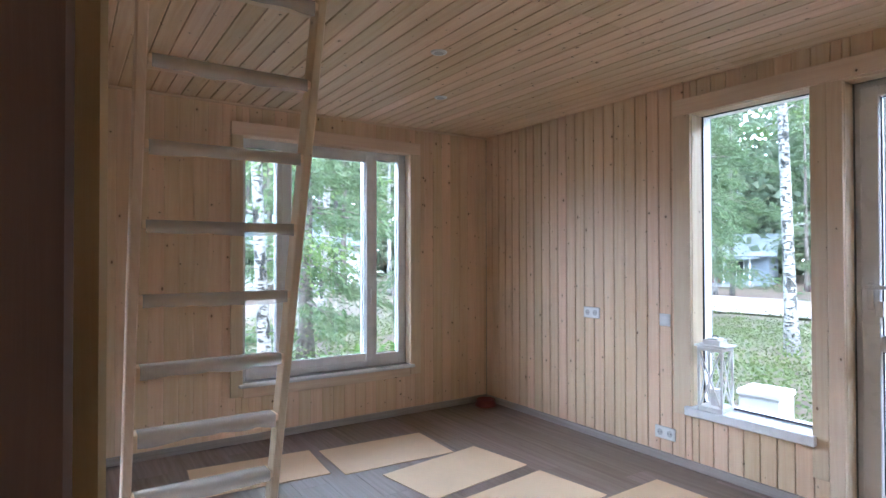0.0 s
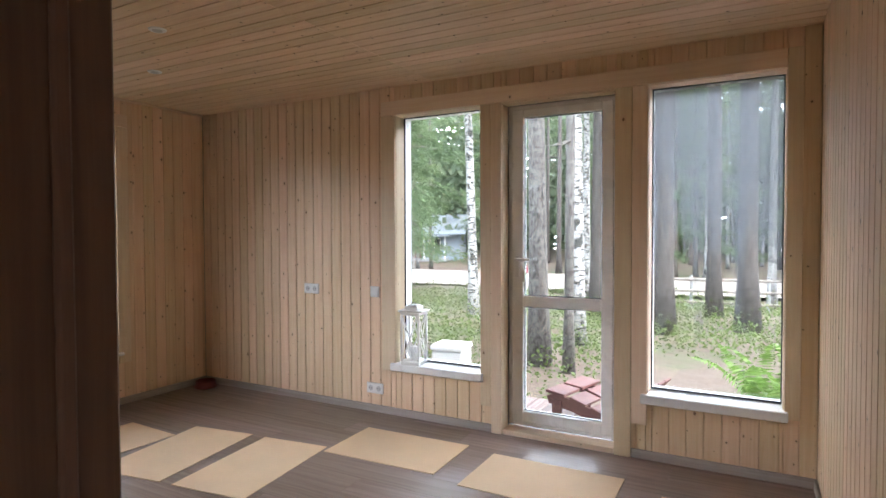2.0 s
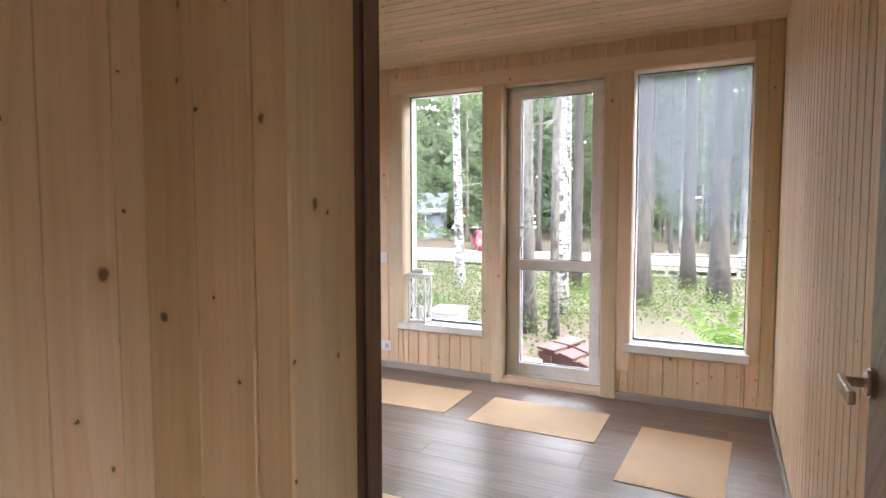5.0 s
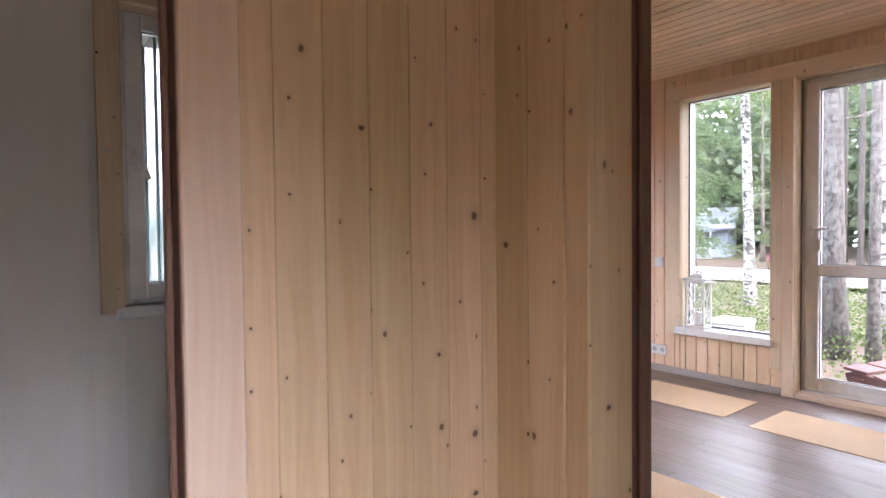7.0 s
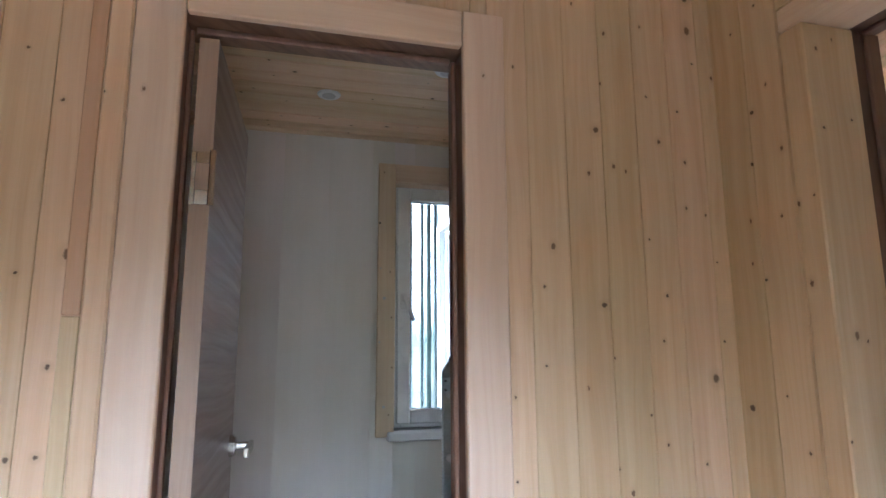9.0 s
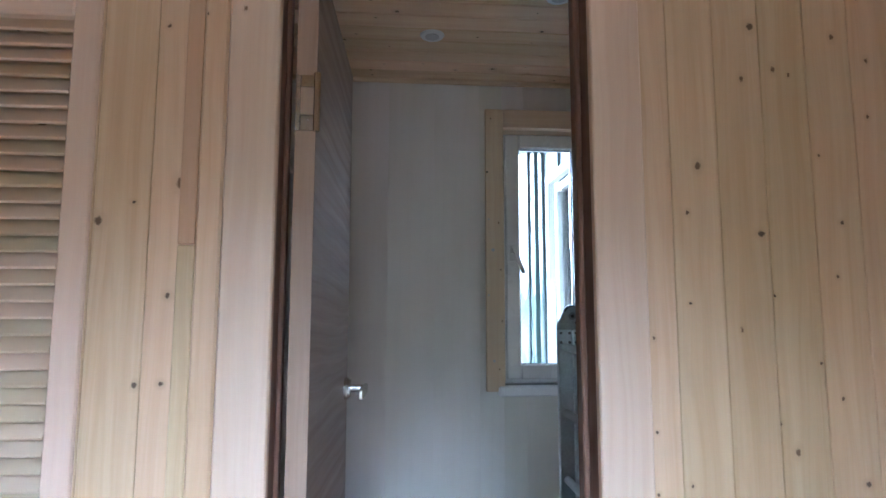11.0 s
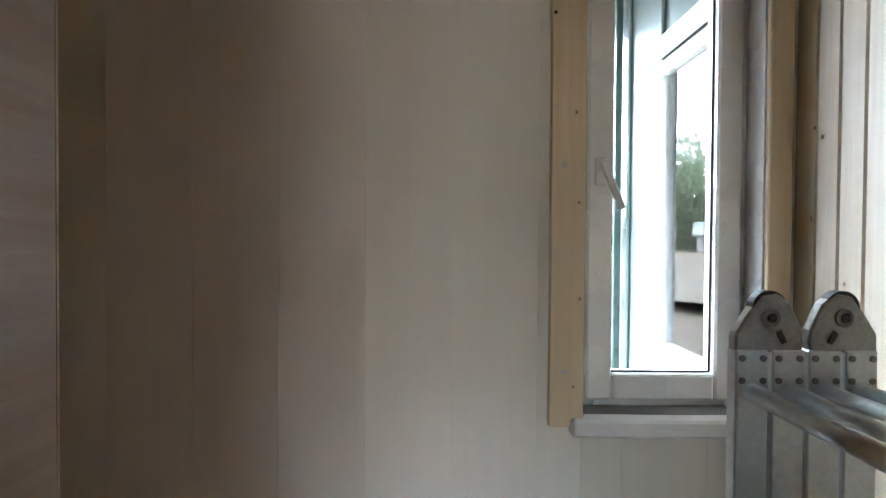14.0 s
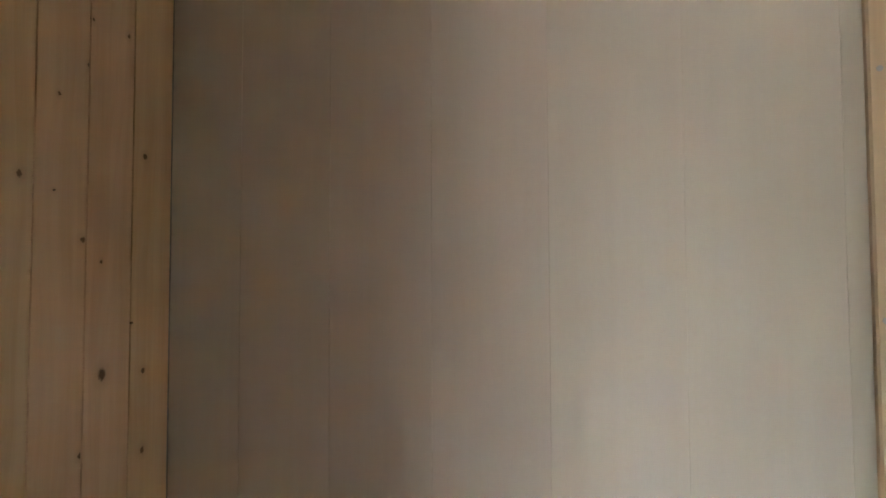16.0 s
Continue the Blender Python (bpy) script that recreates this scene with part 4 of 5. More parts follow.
def folding_ladder():
    """Four folded aluminium ladder sections, hinged in pairs at the top."""
    ob = thing("folding_ladder", pose(-0.846, 1.166, 0.0), "folded grey aluminium multipurpose ladder standing upright", "ladder")
    top, pitch, half = 1.174, 0.0525, 0.1775
    for k in range(4):
        y = (k - 1.5) * pitch
        section = boxes("section", aluminium, ob, (-half - 0.013, y - 0.0236, 0.03, -half + 0.013, y + 0.0236, top), (half - 0.013, y - 0.0236, 0.03, half + 0.013, y + 0.0236, top), bevel=0.002)
        for s in (-1, 1):
            boxes("rubber_foot", black_plastic, section, (s * half - 0.016, y - 0.025, 0.0, s * half + 0.016, y + 0.025, 0.035), bevel=0.004)
            for dy in (-0.015, 0.015):
                for dz in (0.012, 0.044):
                    for face in (-1, 1):
                        bm = bmesh.new()
                        rod(bm, (s * half + face * 0.0125, y + dy, top - dz), (s * half + face * 0.0155, y + dy, top - dz), 0.0048, 10)
                        part("rivet", bm, rivet_metal, section)
        for i in range(5):
            z = 1.113 - 0.22 * i
            bm = bmesh.new()
            rod(bm, (-half + 0.012, y, z), (half - 0.012, y, z), 0.0135, 18)
            rung = part("rung", bm, aluminium, section, smooth=True)
            for poly in rung.data.polygons:
                poly.use_smooth = len(poly.vertices) == 4
            for s in (-1, 1):
                ring_bm = bmesh.new()
                box(ring_bm, s * (half + 0.0130) - 0.001, y - 0.0165, z - 0.0165, s * (half + 0.0130) + 0.003, y + 0.0165, z + 0.0165)
                bevelled(ring_bm, 0.0015)
                collar = part("rung_collar", ring_bm, aluminium, section)
                # A black plate stands for the shade inside the open rung end.
                boxes("rung_hole_shade", black_plastic, section, (s * (half + 0.0165) - 0.0004, y - 0.0115, z - 0.0115, s * (half + 0.0165) + 0.0006, y + 0.0115, z + 0.0115), bevel=0.0)
    for pair in (-1, 1):
        y = pair * pitch
        for s in (-1, 1):
            bm = bmesh.new()
            outline = [(-0.050, -0.004), (-0.050, 0.022), (-0.030, 0.054), (-0.012, 0.078), (0.010, 0.082), (0.030, 0.066), (0.047, 0.028), (0.050, 0.010), (0.046, -0.004)]
            faces = []
            for dx in (-0.011, 0.011):
                faces.append([bm.verts.new((s * half + dx, y + p * (1 if pair < 0 else -1), top + q)) for p, q in outline])
            bm.faces.new(faces[0])
            bm.faces.new(faces[1][::-1])
            for i in range(len(outline)):
                j = (i + 1) % len(outline)
                bm.faces.new((faces[0][j], faces[0][i], faces[1][i], faces[1][j]))
            bmesh.ops.recalc_face_normals(bm, faces=bm.faces)
            bevelled(bm, 0.003)
            cap = part("hinge_cap", bm, cap_metal, ob, "scuffed grey cast hinge")
            for face in (-1, 1):
                bm = bmesh.new()
                rod(bm, (s * half + face * 0.010, y, top + 0.046), (s * half + face * 0.0145, y, top + 0.046), 0.013, 20)
                part("pivot", bm, rivet_metal, cap)
                bm = bmesh.new()
                rod(bm, (s * half + face * 0.0145, y, top + 0.046), (s * half + face * 0.0165, y, top + 0.046), 0.006, 12)
                part("pivot_pin", bm, black_plastic, cap)
                # A black block drawn for the shade in the slot.
                bm = bmesh.new()
                v = box(bm, -0.0015, -0.0035, -0.009, 0.0015, 0.0035, 0.009)
                turned(bm, v, pose(s * half + face * 0.0115, y - 0.016 * pair, top + 0.018, -28 * pair, 0, 0))
                part("latch_slot_shade", bm, black_plastic, cap)
            bm = bmesh.new()
            rod(bm, (s * half - 0.009, y, top + 0.060), (s * half + 0.009, y, top + 0.060), 0.025, 20)
            part("lock_disc", bm, black_plastic, cap)
    return ob


folding_ladder()

for k, (y, z, r) in enumerate(((0.904, 1.636, 0.004), (0.922, 1.501, 0.0075), (0.902, 1.305, 0.0045), (0.924, 1.025, 0.006), (0.898, 1.847, 0.0045))):
    bm = bmesh.new()
    rod(bm, (BX + 0.018, y, z), (BX + 0.0188, y, z), r, 12)
    tagged(part("nail_head", bm, black_plastic if k == 4 else plastic_grey), "small filled nail head in the pine casing", "nail", "nails in the casing")


# ---- outdoors: green outer wall, ground, deck ----
def siding():
    """Dark green ribbed metal sheets on the outer wall beside the small room."""
    ob = structure(thing("siding", pose(0, 0, 0), "glossy grey-green metal siding reflecting the sky", "siding"), "glossy grey-green metal siding reflecting the sky", "siding")
    y = BN + 0.0115
    for a, b, low, high in fields(WX - 0.2, BX - 0.2, -0.35, 2.62, [WIN_S]):
        boxes("siding_sheet", siding_mat, ob, (a, y - 0.012, low, b, y, high))
        x = a + 0.02
        while x < b - 0.05:
            boxes("rib", siding_mat, ob, (x, y - 0.028, low, x + 0.03, y - 0.0125, high), bevel=0.006)
            x += 0.42
    boxes("corner_post", siding_trim, ob, (-2.80, y - 0.060, -0.35, -2.755, y - 0.029, 2.62), bevel=0.004)
    return ob


siding()


def slope(y):
    """The land falls gently towards the track."""
    return -0.03 * min(max(y - 9.0, 0.0), 26.0)


def lay_ground():
    bm = bmesh.new()
    marks = sorted({*[i * 1.0 for i in range(-30, 31)], *[i * 12.0 for i in range(-12, 13)], -400.0, 400.0})
    grid = [[bm.verts.new((x, y + 6, 0)) for y in marks] for x in marks]
    for col in grid:
        for v in col:
            away = math.hypot(v.co.x, v.co.y - 4)
            hump = 0.10 * noise.noise(Vector((v.co.x * 0.35, v.co.y * 0.35, 0))) + 0.25 * noise.noise(Vector((v.co.x * 0.08, v.co.y * 0.08, 5)))
            near_house = -5.2 < v.co.x < 3 and -3 < v.co.y < 6.9
            v.co.z = -0.42 + (0.0 if near_house else hump * min(1.0, away / 10)) + (0.5 * max(0.0, away - 40) / 100 if away < 200 else 1.0) + slope(v.co.y)
    for a, b in zip(grid, grid[1:]):
        for i in range(len(marks) - 1):
            bm.faces.new((a[i], b[i], b[i + 1], a[i + 1]))
    return structure(part("ground", bm, ground_mat, smooth=True), "forest floor of litter, moss and grass", "ground")


lay_ground()


def road():
    bm = bmesh.new()
    rows = []
    for i in range(61):
        x = -45 + 1.5 * i
        mid = 27.0 + 0.6 * math.sin(x * 0.11) - 0.03 * x
        wob = 0.3 * noise.noise(Vector((x * 0.4, 0, 0)))
        rows.append([bm.verts.new((x, mid + o, -0.24 + slope(mid + o))) for o in (-6.0 + 2 * wob, -3.0, 0, 3.0, 6.5 - 2 * wob)])
    for a, b in zip(rows, rows[1:]):
        for j in range(4):
            bm.faces.new((a[j], b[j], b[j + 1], a[j + 1]))
    structure(part("road", bm, sand, smooth=True), "pale sandy track through the wood", "road")
    bm = bmesh.new()
    rim = [bm.verts.new((-24 + (11 + 3 * noise.noise(Vector((math.cos(a * 0.21), math.sin(a * 0.21), 2)))) * math.cos(a * math.pi / 16), -9 + (9 + 2 * noise.noise(Vector((a * 0.4, 1, 1)))) * math.sin(a * math.pi / 16), -0.18)) for a in range(32)]
    bm.faces.new(rim)
    structure(part("clearing", bm, bare_soil), "pale bare soil of a clearing", "ground")


road()


def deck():
    ob = structure(thing("deck", pose(-1.0, 5.9, -0.17), "low weathered plank deck outside the glazed door", "deck"), "low weathered plank deck outside the glazed door", "deck")
    boxes("joist", deck_mat, ob, (-1.28, -0.64, -0.26, 1.23, -0.56, -0.045), (-1.28, 0.5, -0.26, 1.23, 0.58, -0.045))
    for i in range(17):
        x = -1.29 + 0.149 * i
        boxes("deck_board", deck_mat, ob, (x, -0.66, -0.042, x + 0.14, 0.62, -0.006 - 0.002 * (i % 3)), bevel=0.005)


deck()


def lounge_chair():
    """Low red-brown garden chair with broad slats and curved sides."""
    ob = thing("garden_chair", pose(-0.33, 6.05, -0.176, 0, 0, -14), "low red-brown stained wooden garden chair on the deck", "chair")
    for y in (-0.24, 0.24):
        bm = bmesh.new()
        outline = [(-0.44, 0.215), (-0.36, 0.245), (-0.12, 0.20), (0.18, 0.11), (0.46, 0.03), (0.46, 0.0), (0.33, 0.0), (0.10, 0.035), (-0.18, 0.12), (-0.42, 0.155)]
        sides = [[bm.verts.new((x, y + dy, z)) for x, z in outline] for dy in (-0.018, 0.018)]
        bm.faces.new(sides[0])
        bm.faces.new(sides[1][::-1])
        for i in range(len(outline)):
            j = (i + 1) % len(outline)
            bm.faces.new((sides[0][j], sides[0][i], sides[1][i], sides[1][j]))
        bmesh.ops.recalc_face_normals(bm, faces=bm.faces)
        bevelled(bm, 0.003)
        part("side_rail", bm, brown_stain, ob)
        boxes("front_leg", brown_stain, ob, (-0.37, y - 0.047, 0.0, -0.29, y - 0.019, 0.20), bevel=0.003)
    for x, z, tilt, wide in ((-0.335, 0.258, 4, 0.088), (-0.135, 0.225, 14, 0.072), (0.045, 0.175, 18, 0.072)):
        for y0, y1 in ((-0.30, -0.055), (-0.015, 0.30)):
            bm = bmesh.new()
            v = box(bm, -wide, y0, -0.012, wide, y1, 0.012)
            turned(bm, v, pose(x, 0, z, 0, tilt, 0))
            bevelled(bm, 0.004)
            part("seat_board", bm, brown_stain, ob)
    for i in range(4):
        bm = bmesh.new()
        v = box(bm, -0.010, -0.056, 0.0, 0.010, 0.056, 0.36)
        turned(bm, v, pose(0.14, (i - 1.5) * 0.124, 0.13, 0, 42, 0))
        bevelled(bm, 0.004)
        part("back_slat", bm, brown_stain, ob)
    return ob


lounge_chair()


def white_box():
    ob = thing("storage_box", pose(-1.82, 6.15, -0.176, 0, 0, 8), "white plastic storage box on the deck", "box")
    boxes("body", painted_white, ob, (-0.15, -0.14, 0.0, 0.15, 0.14, 0.46), bevel=0.015)
    boxes("lid", painted_white, ob, (-0.16, -0.15, 0.461, 0.16, 0.15, 0.51), bevel=0.012)


white_box()


# ---- plants ----
def tube(bm, pts, radii, seg=12, rough=0.0):
    rows = []
    for i, (p, r) in enumerate(zip(pts, radii)):
        way = (pts[min(i + 1, len(pts) - 1)] - pts[max(i - 1, 0)]).normalized()
        q = way.to_track_quat("Z", "X")
        row = []
        for k in range(seg):
            a = 2 * math.pi * k / seg
            rr = r * (1 + rough * noise.noise(Vector((math.cos(a) * 2, math.sin(a) * 2, i * 0.9 + r * 50))))
            row.append(bm.verts.new(p + q @ Vector((rr * math.cos(a), rr * math.sin(a), 0))))
        rows.append(row)
    for a, b in zip(rows, rows[1:]):
        for k in range(seg):
            bm.faces.new((a[k], a[(k + 1) % seg], b[(k + 1) % seg], b[k]))
    bm.faces.new(rows[0][::-1])
    bm.faces.new(rows[-1])


def quads(name, centres, ways, sizes, material, parent=None, droop=0.0):
    """Many small pointed leaves in one mesh: centres, directions and (length, width)."""
    c, w, s = np.asarray(centres, float), np.asarray(ways, float), np.asarray(sizes, float)
    w /= np.linalg.norm(w, axis=1, keepdims=True) + 1e-9
    side = np.cross(w, np.random.normal(size=w.shape))
    side /= np.linalg.norm(side, axis=1, keepdims=True) + 1e-9
    a, b = w * s[:, :1] / 2, side * s[:, 1:] / 2
    drop = np.array((0, 0, -droop)) * s[:, :1]
    verts = np.stack([c - a, c + b, c + a + drop, c - b], 1).reshape(-1, 3)
    mesh = bpy.data.meshes.new(name)
    mesh.from_pydata(verts.tolist(), [], np.arange(len(verts)).reshape(-1, 4).tolist())
    mesh.materials.append(material)
    mesh.update()
    ob = new(name, mesh)
    ob.parent = parent
    return ob


def bare_trunk(ob, height, r, material, bend=0.15, stubs=0, seed=0, taper=0.45):
    rng = random.Random(seed)
    k = 16
    pts = [Vector((bend * math.sin(i / k * 2.2 + seed), bend * math.cos(i / k * 1.7 + seed * 2) - bend * math.cos(seed * 2), height * i / k)) for i in range(k + 1)]
    pts = [p - Vector((pts[0].x, pts[0].y, 0)) for p in pts]
    radii = [r * (1 - (1 - taper) * i / k) + (r * 0.45 if i == 0 else r * 0.06 if i == 1 else 0) for i in range(k + 1)]
    bm = bmesh.new()
    tube(bm, pts, radii, 14, 0.10)
    part("trunk", bm, material, ob, smooth=True)
    bm = bmesh.new()
    for _ in range(stubs):
        i = rng.randint(2, k - 2)
        a = rng.uniform(0, 2 * math.pi)
        out = Vector((math.cos(a), math.sin(a), rng.uniform(-0.25, 0.3)))
        length = rng.choice((0.05, 0.08, 0.12, 0.3, 0.8))
        tube(bm, [pts[i] + out * radii[i] * 0.7, pts[i] + out * (radii[i] + length * 0.5) + Vector((0, 0, -0.03)), pts[i] + out * (radii[i] + length)], [0.013, 0.008, 0.003], 5)
    if stubs:
        part("dead_branch", bm, material, ob)
    else:
        bm.free()
    return pts, radii


def limbs(ob, pts, radii, lo, hi, count, reach, rise, material, leaf, leaves, size, seed, hang=0.0):
    """Boughs from the trunk between the heights lo and hi, with leaves or needles strewn along them."""
    rng, top = random.Random(seed), pts[-1].z
    bm = bmesh.new()
    centres, ways, sizes = [], [], []
    for j in range(count):
        z = lo + (hi - lo) * (j + rng.random()) / count
        i = min(len(pts) - 1, max(0, round(z / top * (len(pts) - 1))))
        p = Vector((pts[i].x, pts[i].y, z))
        a = rng.uniform(0, 2 * math.pi)
        span = reach * (1.05 - 0.75 * (z - lo) / max(0.1, top - lo)) * rng.uniform(0.6, 1.1)
        out = Vector((math.cos(a), math.sin(a), 0))
        path = [p + out * span * f + Vector((0, 0, span * (rise * f - hang * f * f))) for f in (0, 0.35, 0.7, 1.0)]
        tube(bm, path, [max(0.012, radii[i] * 0.28), 0.018, 0.011, 0.004], 5)
        for _ in range(leaves):
            f = rng.uniform(0.18, 1.02)
            q = p + out * span * f + Vector((0, 0, span * (rise * f - hang * f * f)))
            spread = 0.28 * span * (1.1 - 0.6 * f)
            off = Vector((rng.gauss(0, 1), rng.gauss(0, 1), 0)) * spread * 0.5
            q = q + off + Vector((0, 0, -abs(rng.gauss(0, 1)) * hang * 0.35 - 0.02 + rng.gauss(0, 0.05)))
            centres.append(q)
            ways.append((out + Vector((rng.gauss(0, 0.6), rng.gauss(0, 0.6), rng.gauss(-hang * 0.8, 0.4)))))
            sizes.append((size[0] * rng.uniform(0.6, 1.3), size[1] * rng.uniform(0.6, 1.3)))
    part("limb", bm, material, ob)
    quads("crown", centres, ways, sizes, leaf, ob, 0.15)


def pine_tree(x, y, r, seed, height=15.0, coat=None):
    ob = thing("pine_tree", pose(x, y, -0.45 + slope(y)), "tall pine with grey scaly bark and dead stubs", "tree", "pines by the house")
    pts, radii = bare_trunk(ob, height, r, coat or pine_bark, 0.10, 40, seed, 0.6)
    limbs(ob, pts, radii, height * 0.62, height * 0.98, 22, 2.6, 0.15, pine_bark, needles, 60, (0.32, 0.10), seed)
    return ob


def birch_tree(x, y, r, seed, height=13.0, low=3.4):
    ob = thing("birch_tree", pose(x, y, -0.45 + slope(y)), "slender birch with white bark and fresh leaves", "tree", "birches by the house")
    pts, radii = bare_trunk(ob, height, r, birch_bark, 0.22, 8, seed, 0.3)
    limbs(ob, pts, radii, low, height, 30, 2.0, 0.45, birch_bark, birch_leaves, 130, (0.085, 0.055), seed, 0.35)
    return ob


def spruce_tree(x, y, r, seed, height=12.0, low=0.7, reach=2.3, thick=120, size=(0.26, 0.075)):
    ob = thing("spruce_tree", pose(x, y, -0.45 + slope(y)), "green spruce with drooping boughs", "tree", "spruces round the house")
    pts, radii = bare_trunk(ob, height, r, spruce_bark, 0.06, 6, seed, 0.2)
    limbs(ob, pts, radii, low, height * 0.98, 46, reach, 0.05, spruce_bark, needles, thick, size, seed, 0.28)
    return ob


pine_1 = pine_tree(-1.90, 8.88, 0.125, 3, 15.0, lichen_bark)
thin = thing("spruce_tree", pose(-1.42, 8.62, -0.45), "slim spruce with a pale lichened trunk", "tree", "spruces round the house")
p, q = bare_trunk(thin, 12.0, 0.062, lichen_bark, 0.05, 30, 5, 0.6)
limbs(thin, p, q, 6.0, 11.8, 24, 1.5, 0.05, spruce_bark, needles, 60, (0.22, 0.07), 5, 0.25)
birch_1 = birch_tree(-1.86, 10.7, 0.108, 8, 14.0, 5.5)
birch_2 = birch_tree(-4.75, 12.8, 0.11, 9, 13.0, 4.2)
pine_2 = pine_tree(-0.87, 13.1, 0.19, 11, 17.0)
pine_3 = pine_tree(-0.12, 15.6, 0.155, 14, 18.0)
pine_4 = pine_tree(0.57, 13.8, 0.18, 17, 18.0)
pine_5 = pine_tree(-2.58, 14.8, 0.12, 19, 17.0)
spruce_1 = spruce_tree(-7.0, 13.4, 0.13, 21, 13.0, 1.9, 2.4, 420, (0.14, 0.034))
spruce_2 = spruce_tree(-9.6, 17.2, 0.16, 24, 15.0, 1.4, 2.9, 260, (0.20, 0.05))
spruce_3 = spruce_tree(-8.6, 5.0, 0.12, 27, 11.0, 0.3, 2.2, 420, (0.14, 0.034))
birch_3 = birch_tree(-7.2, 3.95, 0.09, 29, 10.0, 1.2)

kinds = [pine_1, pine_3, birch_1, birch_2, spruce_2, spruce_2, birch_3]
rng = random.Random(41)
near = [(-11.3, 20.3, 4), (-10.6, 18.4, 6), (-9.4, 16.2, 3), (-3.4, 17.2, 2), (2.2, 17.0, 1), (3.4, 14.0, 0), (-12.2, 15.5, 4), (1.1, 19.2, 2), (0.45, 19.8, 2), (-11.0, 6.2, 6), (-9.2, 8.6, 4), (-13.5, 9.5, 1), (-9.0, 11.4, 3), (-6.6, 9.4, 6)]
for spot in near:
    kind = spot[2] if len(spot) > 2 else rng.choice((0, 1, 2))
    copy_thing(kinds[kind], pose(spot[0], spot[1], -0.45 + slope(spot[1]), 0, 0, rng.uniform(0, 360)))
for i in range(230):
    a, d = rng.uniform(-75, 104), rng.uniform(26, 58)
    x, y = -math.sin(radians(a)) * d - 1, math.cos(radians(a)) * d + 3
    if y < 6 or abs(y - 27.0 + 0.03 * x) < 7.5 or (-35 < x < -20 and 41 < y < 57):
        continue
    kind = rng.choice((0, 1, 1, 2, 3, 4, 5, 5))
    copy_thing(kinds[kind], pose(x, y, -0.45 + slope(y), 0, 0, rng.uniform(0, 360)))



def far_wood():
    """The distant wood as a ring of layered foliage and stems."""
    r2 = np.random.RandomState(5)
    n = 130000
    # The leaves also ring unseen sides, to hold back low sky glow.
    a, d = r2.uniform(-math.pi, math.pi, n), r2.uniform(52, 76, n)
    field = (a > 1.75) & (a < 2.6)
    d = np.where(field, 92 + (d - 52) * 0.5, d)
    z = r2.uniform(0, 1, n) ** 0.9 * (np.where(field, 11, 21) + 4 * np.sin(a * 23) + 3 * np.sin(a * 61))
    centres = np.stack([-np.sin(a) * d, np.cos(a) * d + 3, z], 1)
    sizes = np.stack([r2.uniform(0.5, 1.4, n), r2.uniform(0.35, 0.9, n)], 1)
    # Back layer of larger leaves, added to stop sky glow leaking through.
    m = 60000
    a2, d2 = r2.uniform(-math.pi, math.pi, m), r2.uniform(77, 84, m)
    field = (a2 > 1.75) & (a2 < 2.6)
    z2 = r2.uniform(-0.03, 1, m) * (np.where(field, 7, 19) + 4 * np.sin(a2 * 23) + 3 * np.sin(a2 * 61))
    d2 = np.where(field, d2 + 24, d2)
    centres = np.concatenate([centres, np.stack([-np.sin(a2) * d2, np.cos(a2) * d2 + 3, z2], 1)])
    sizes = np.concatenate([sizes, np.stack([r2.uniform(1.2, 2.6, m), r2.uniform(0.9, 1.8, m)], 1)])
    quads("far_leaves", centres, r2.normal(size=(n + m, 3)), sizes, far_green)
    ob = bpy.data.objects["far_leaves"]
    ob.name = "far_wood"
    tagged(ob, "distant mixed wood behind the track, continued round the unseen sides", "woods", kind="stuff")


far_wood()


def undergrowth():
    r2 = np.random.RandomState(9)
    centres, ways, sizes = [], [], []
    for _ in range(1500):
        side = r2.rand() < 0.75
        x, y = (r2.uniform(-9, 4.5), 6.9 + 12.0 * r2.rand() ** 1.2) if side else (r2.uniform(-13, -4.6), r2.uniform(2, 9))
        bare = -2.6 < x < 1.6 and y < (10.7 if x > -0.9 else 9.4)
        if bare and r2.rand() < (0.96 if x > -0.9 else 0.6):
            continue
        k, spread, tall = r2.randint(30, 80), r2.uniform(0.15, 0.45), r2.uniform(0.08, 0.30)
        for _ in range(k):
            centres.append((x + r2.normal() * spread, y + r2.normal() * spread, -0.42 + slope(y) + abs(r2.normal()) * tall))
            ways.append((r2.normal(), r2.normal(), r2.normal() * 0.5 + 0.3))
            w = r2.uniform(0.016, 0.045)
            sizes.append((w * 1.8, w))
    tagged(quads("undergrowth", centres, ways, sizes, berry_leaves), "bilberry scrub and young shoots on the forest floor", "undergrowth", kind="stuff")


undergrowth()


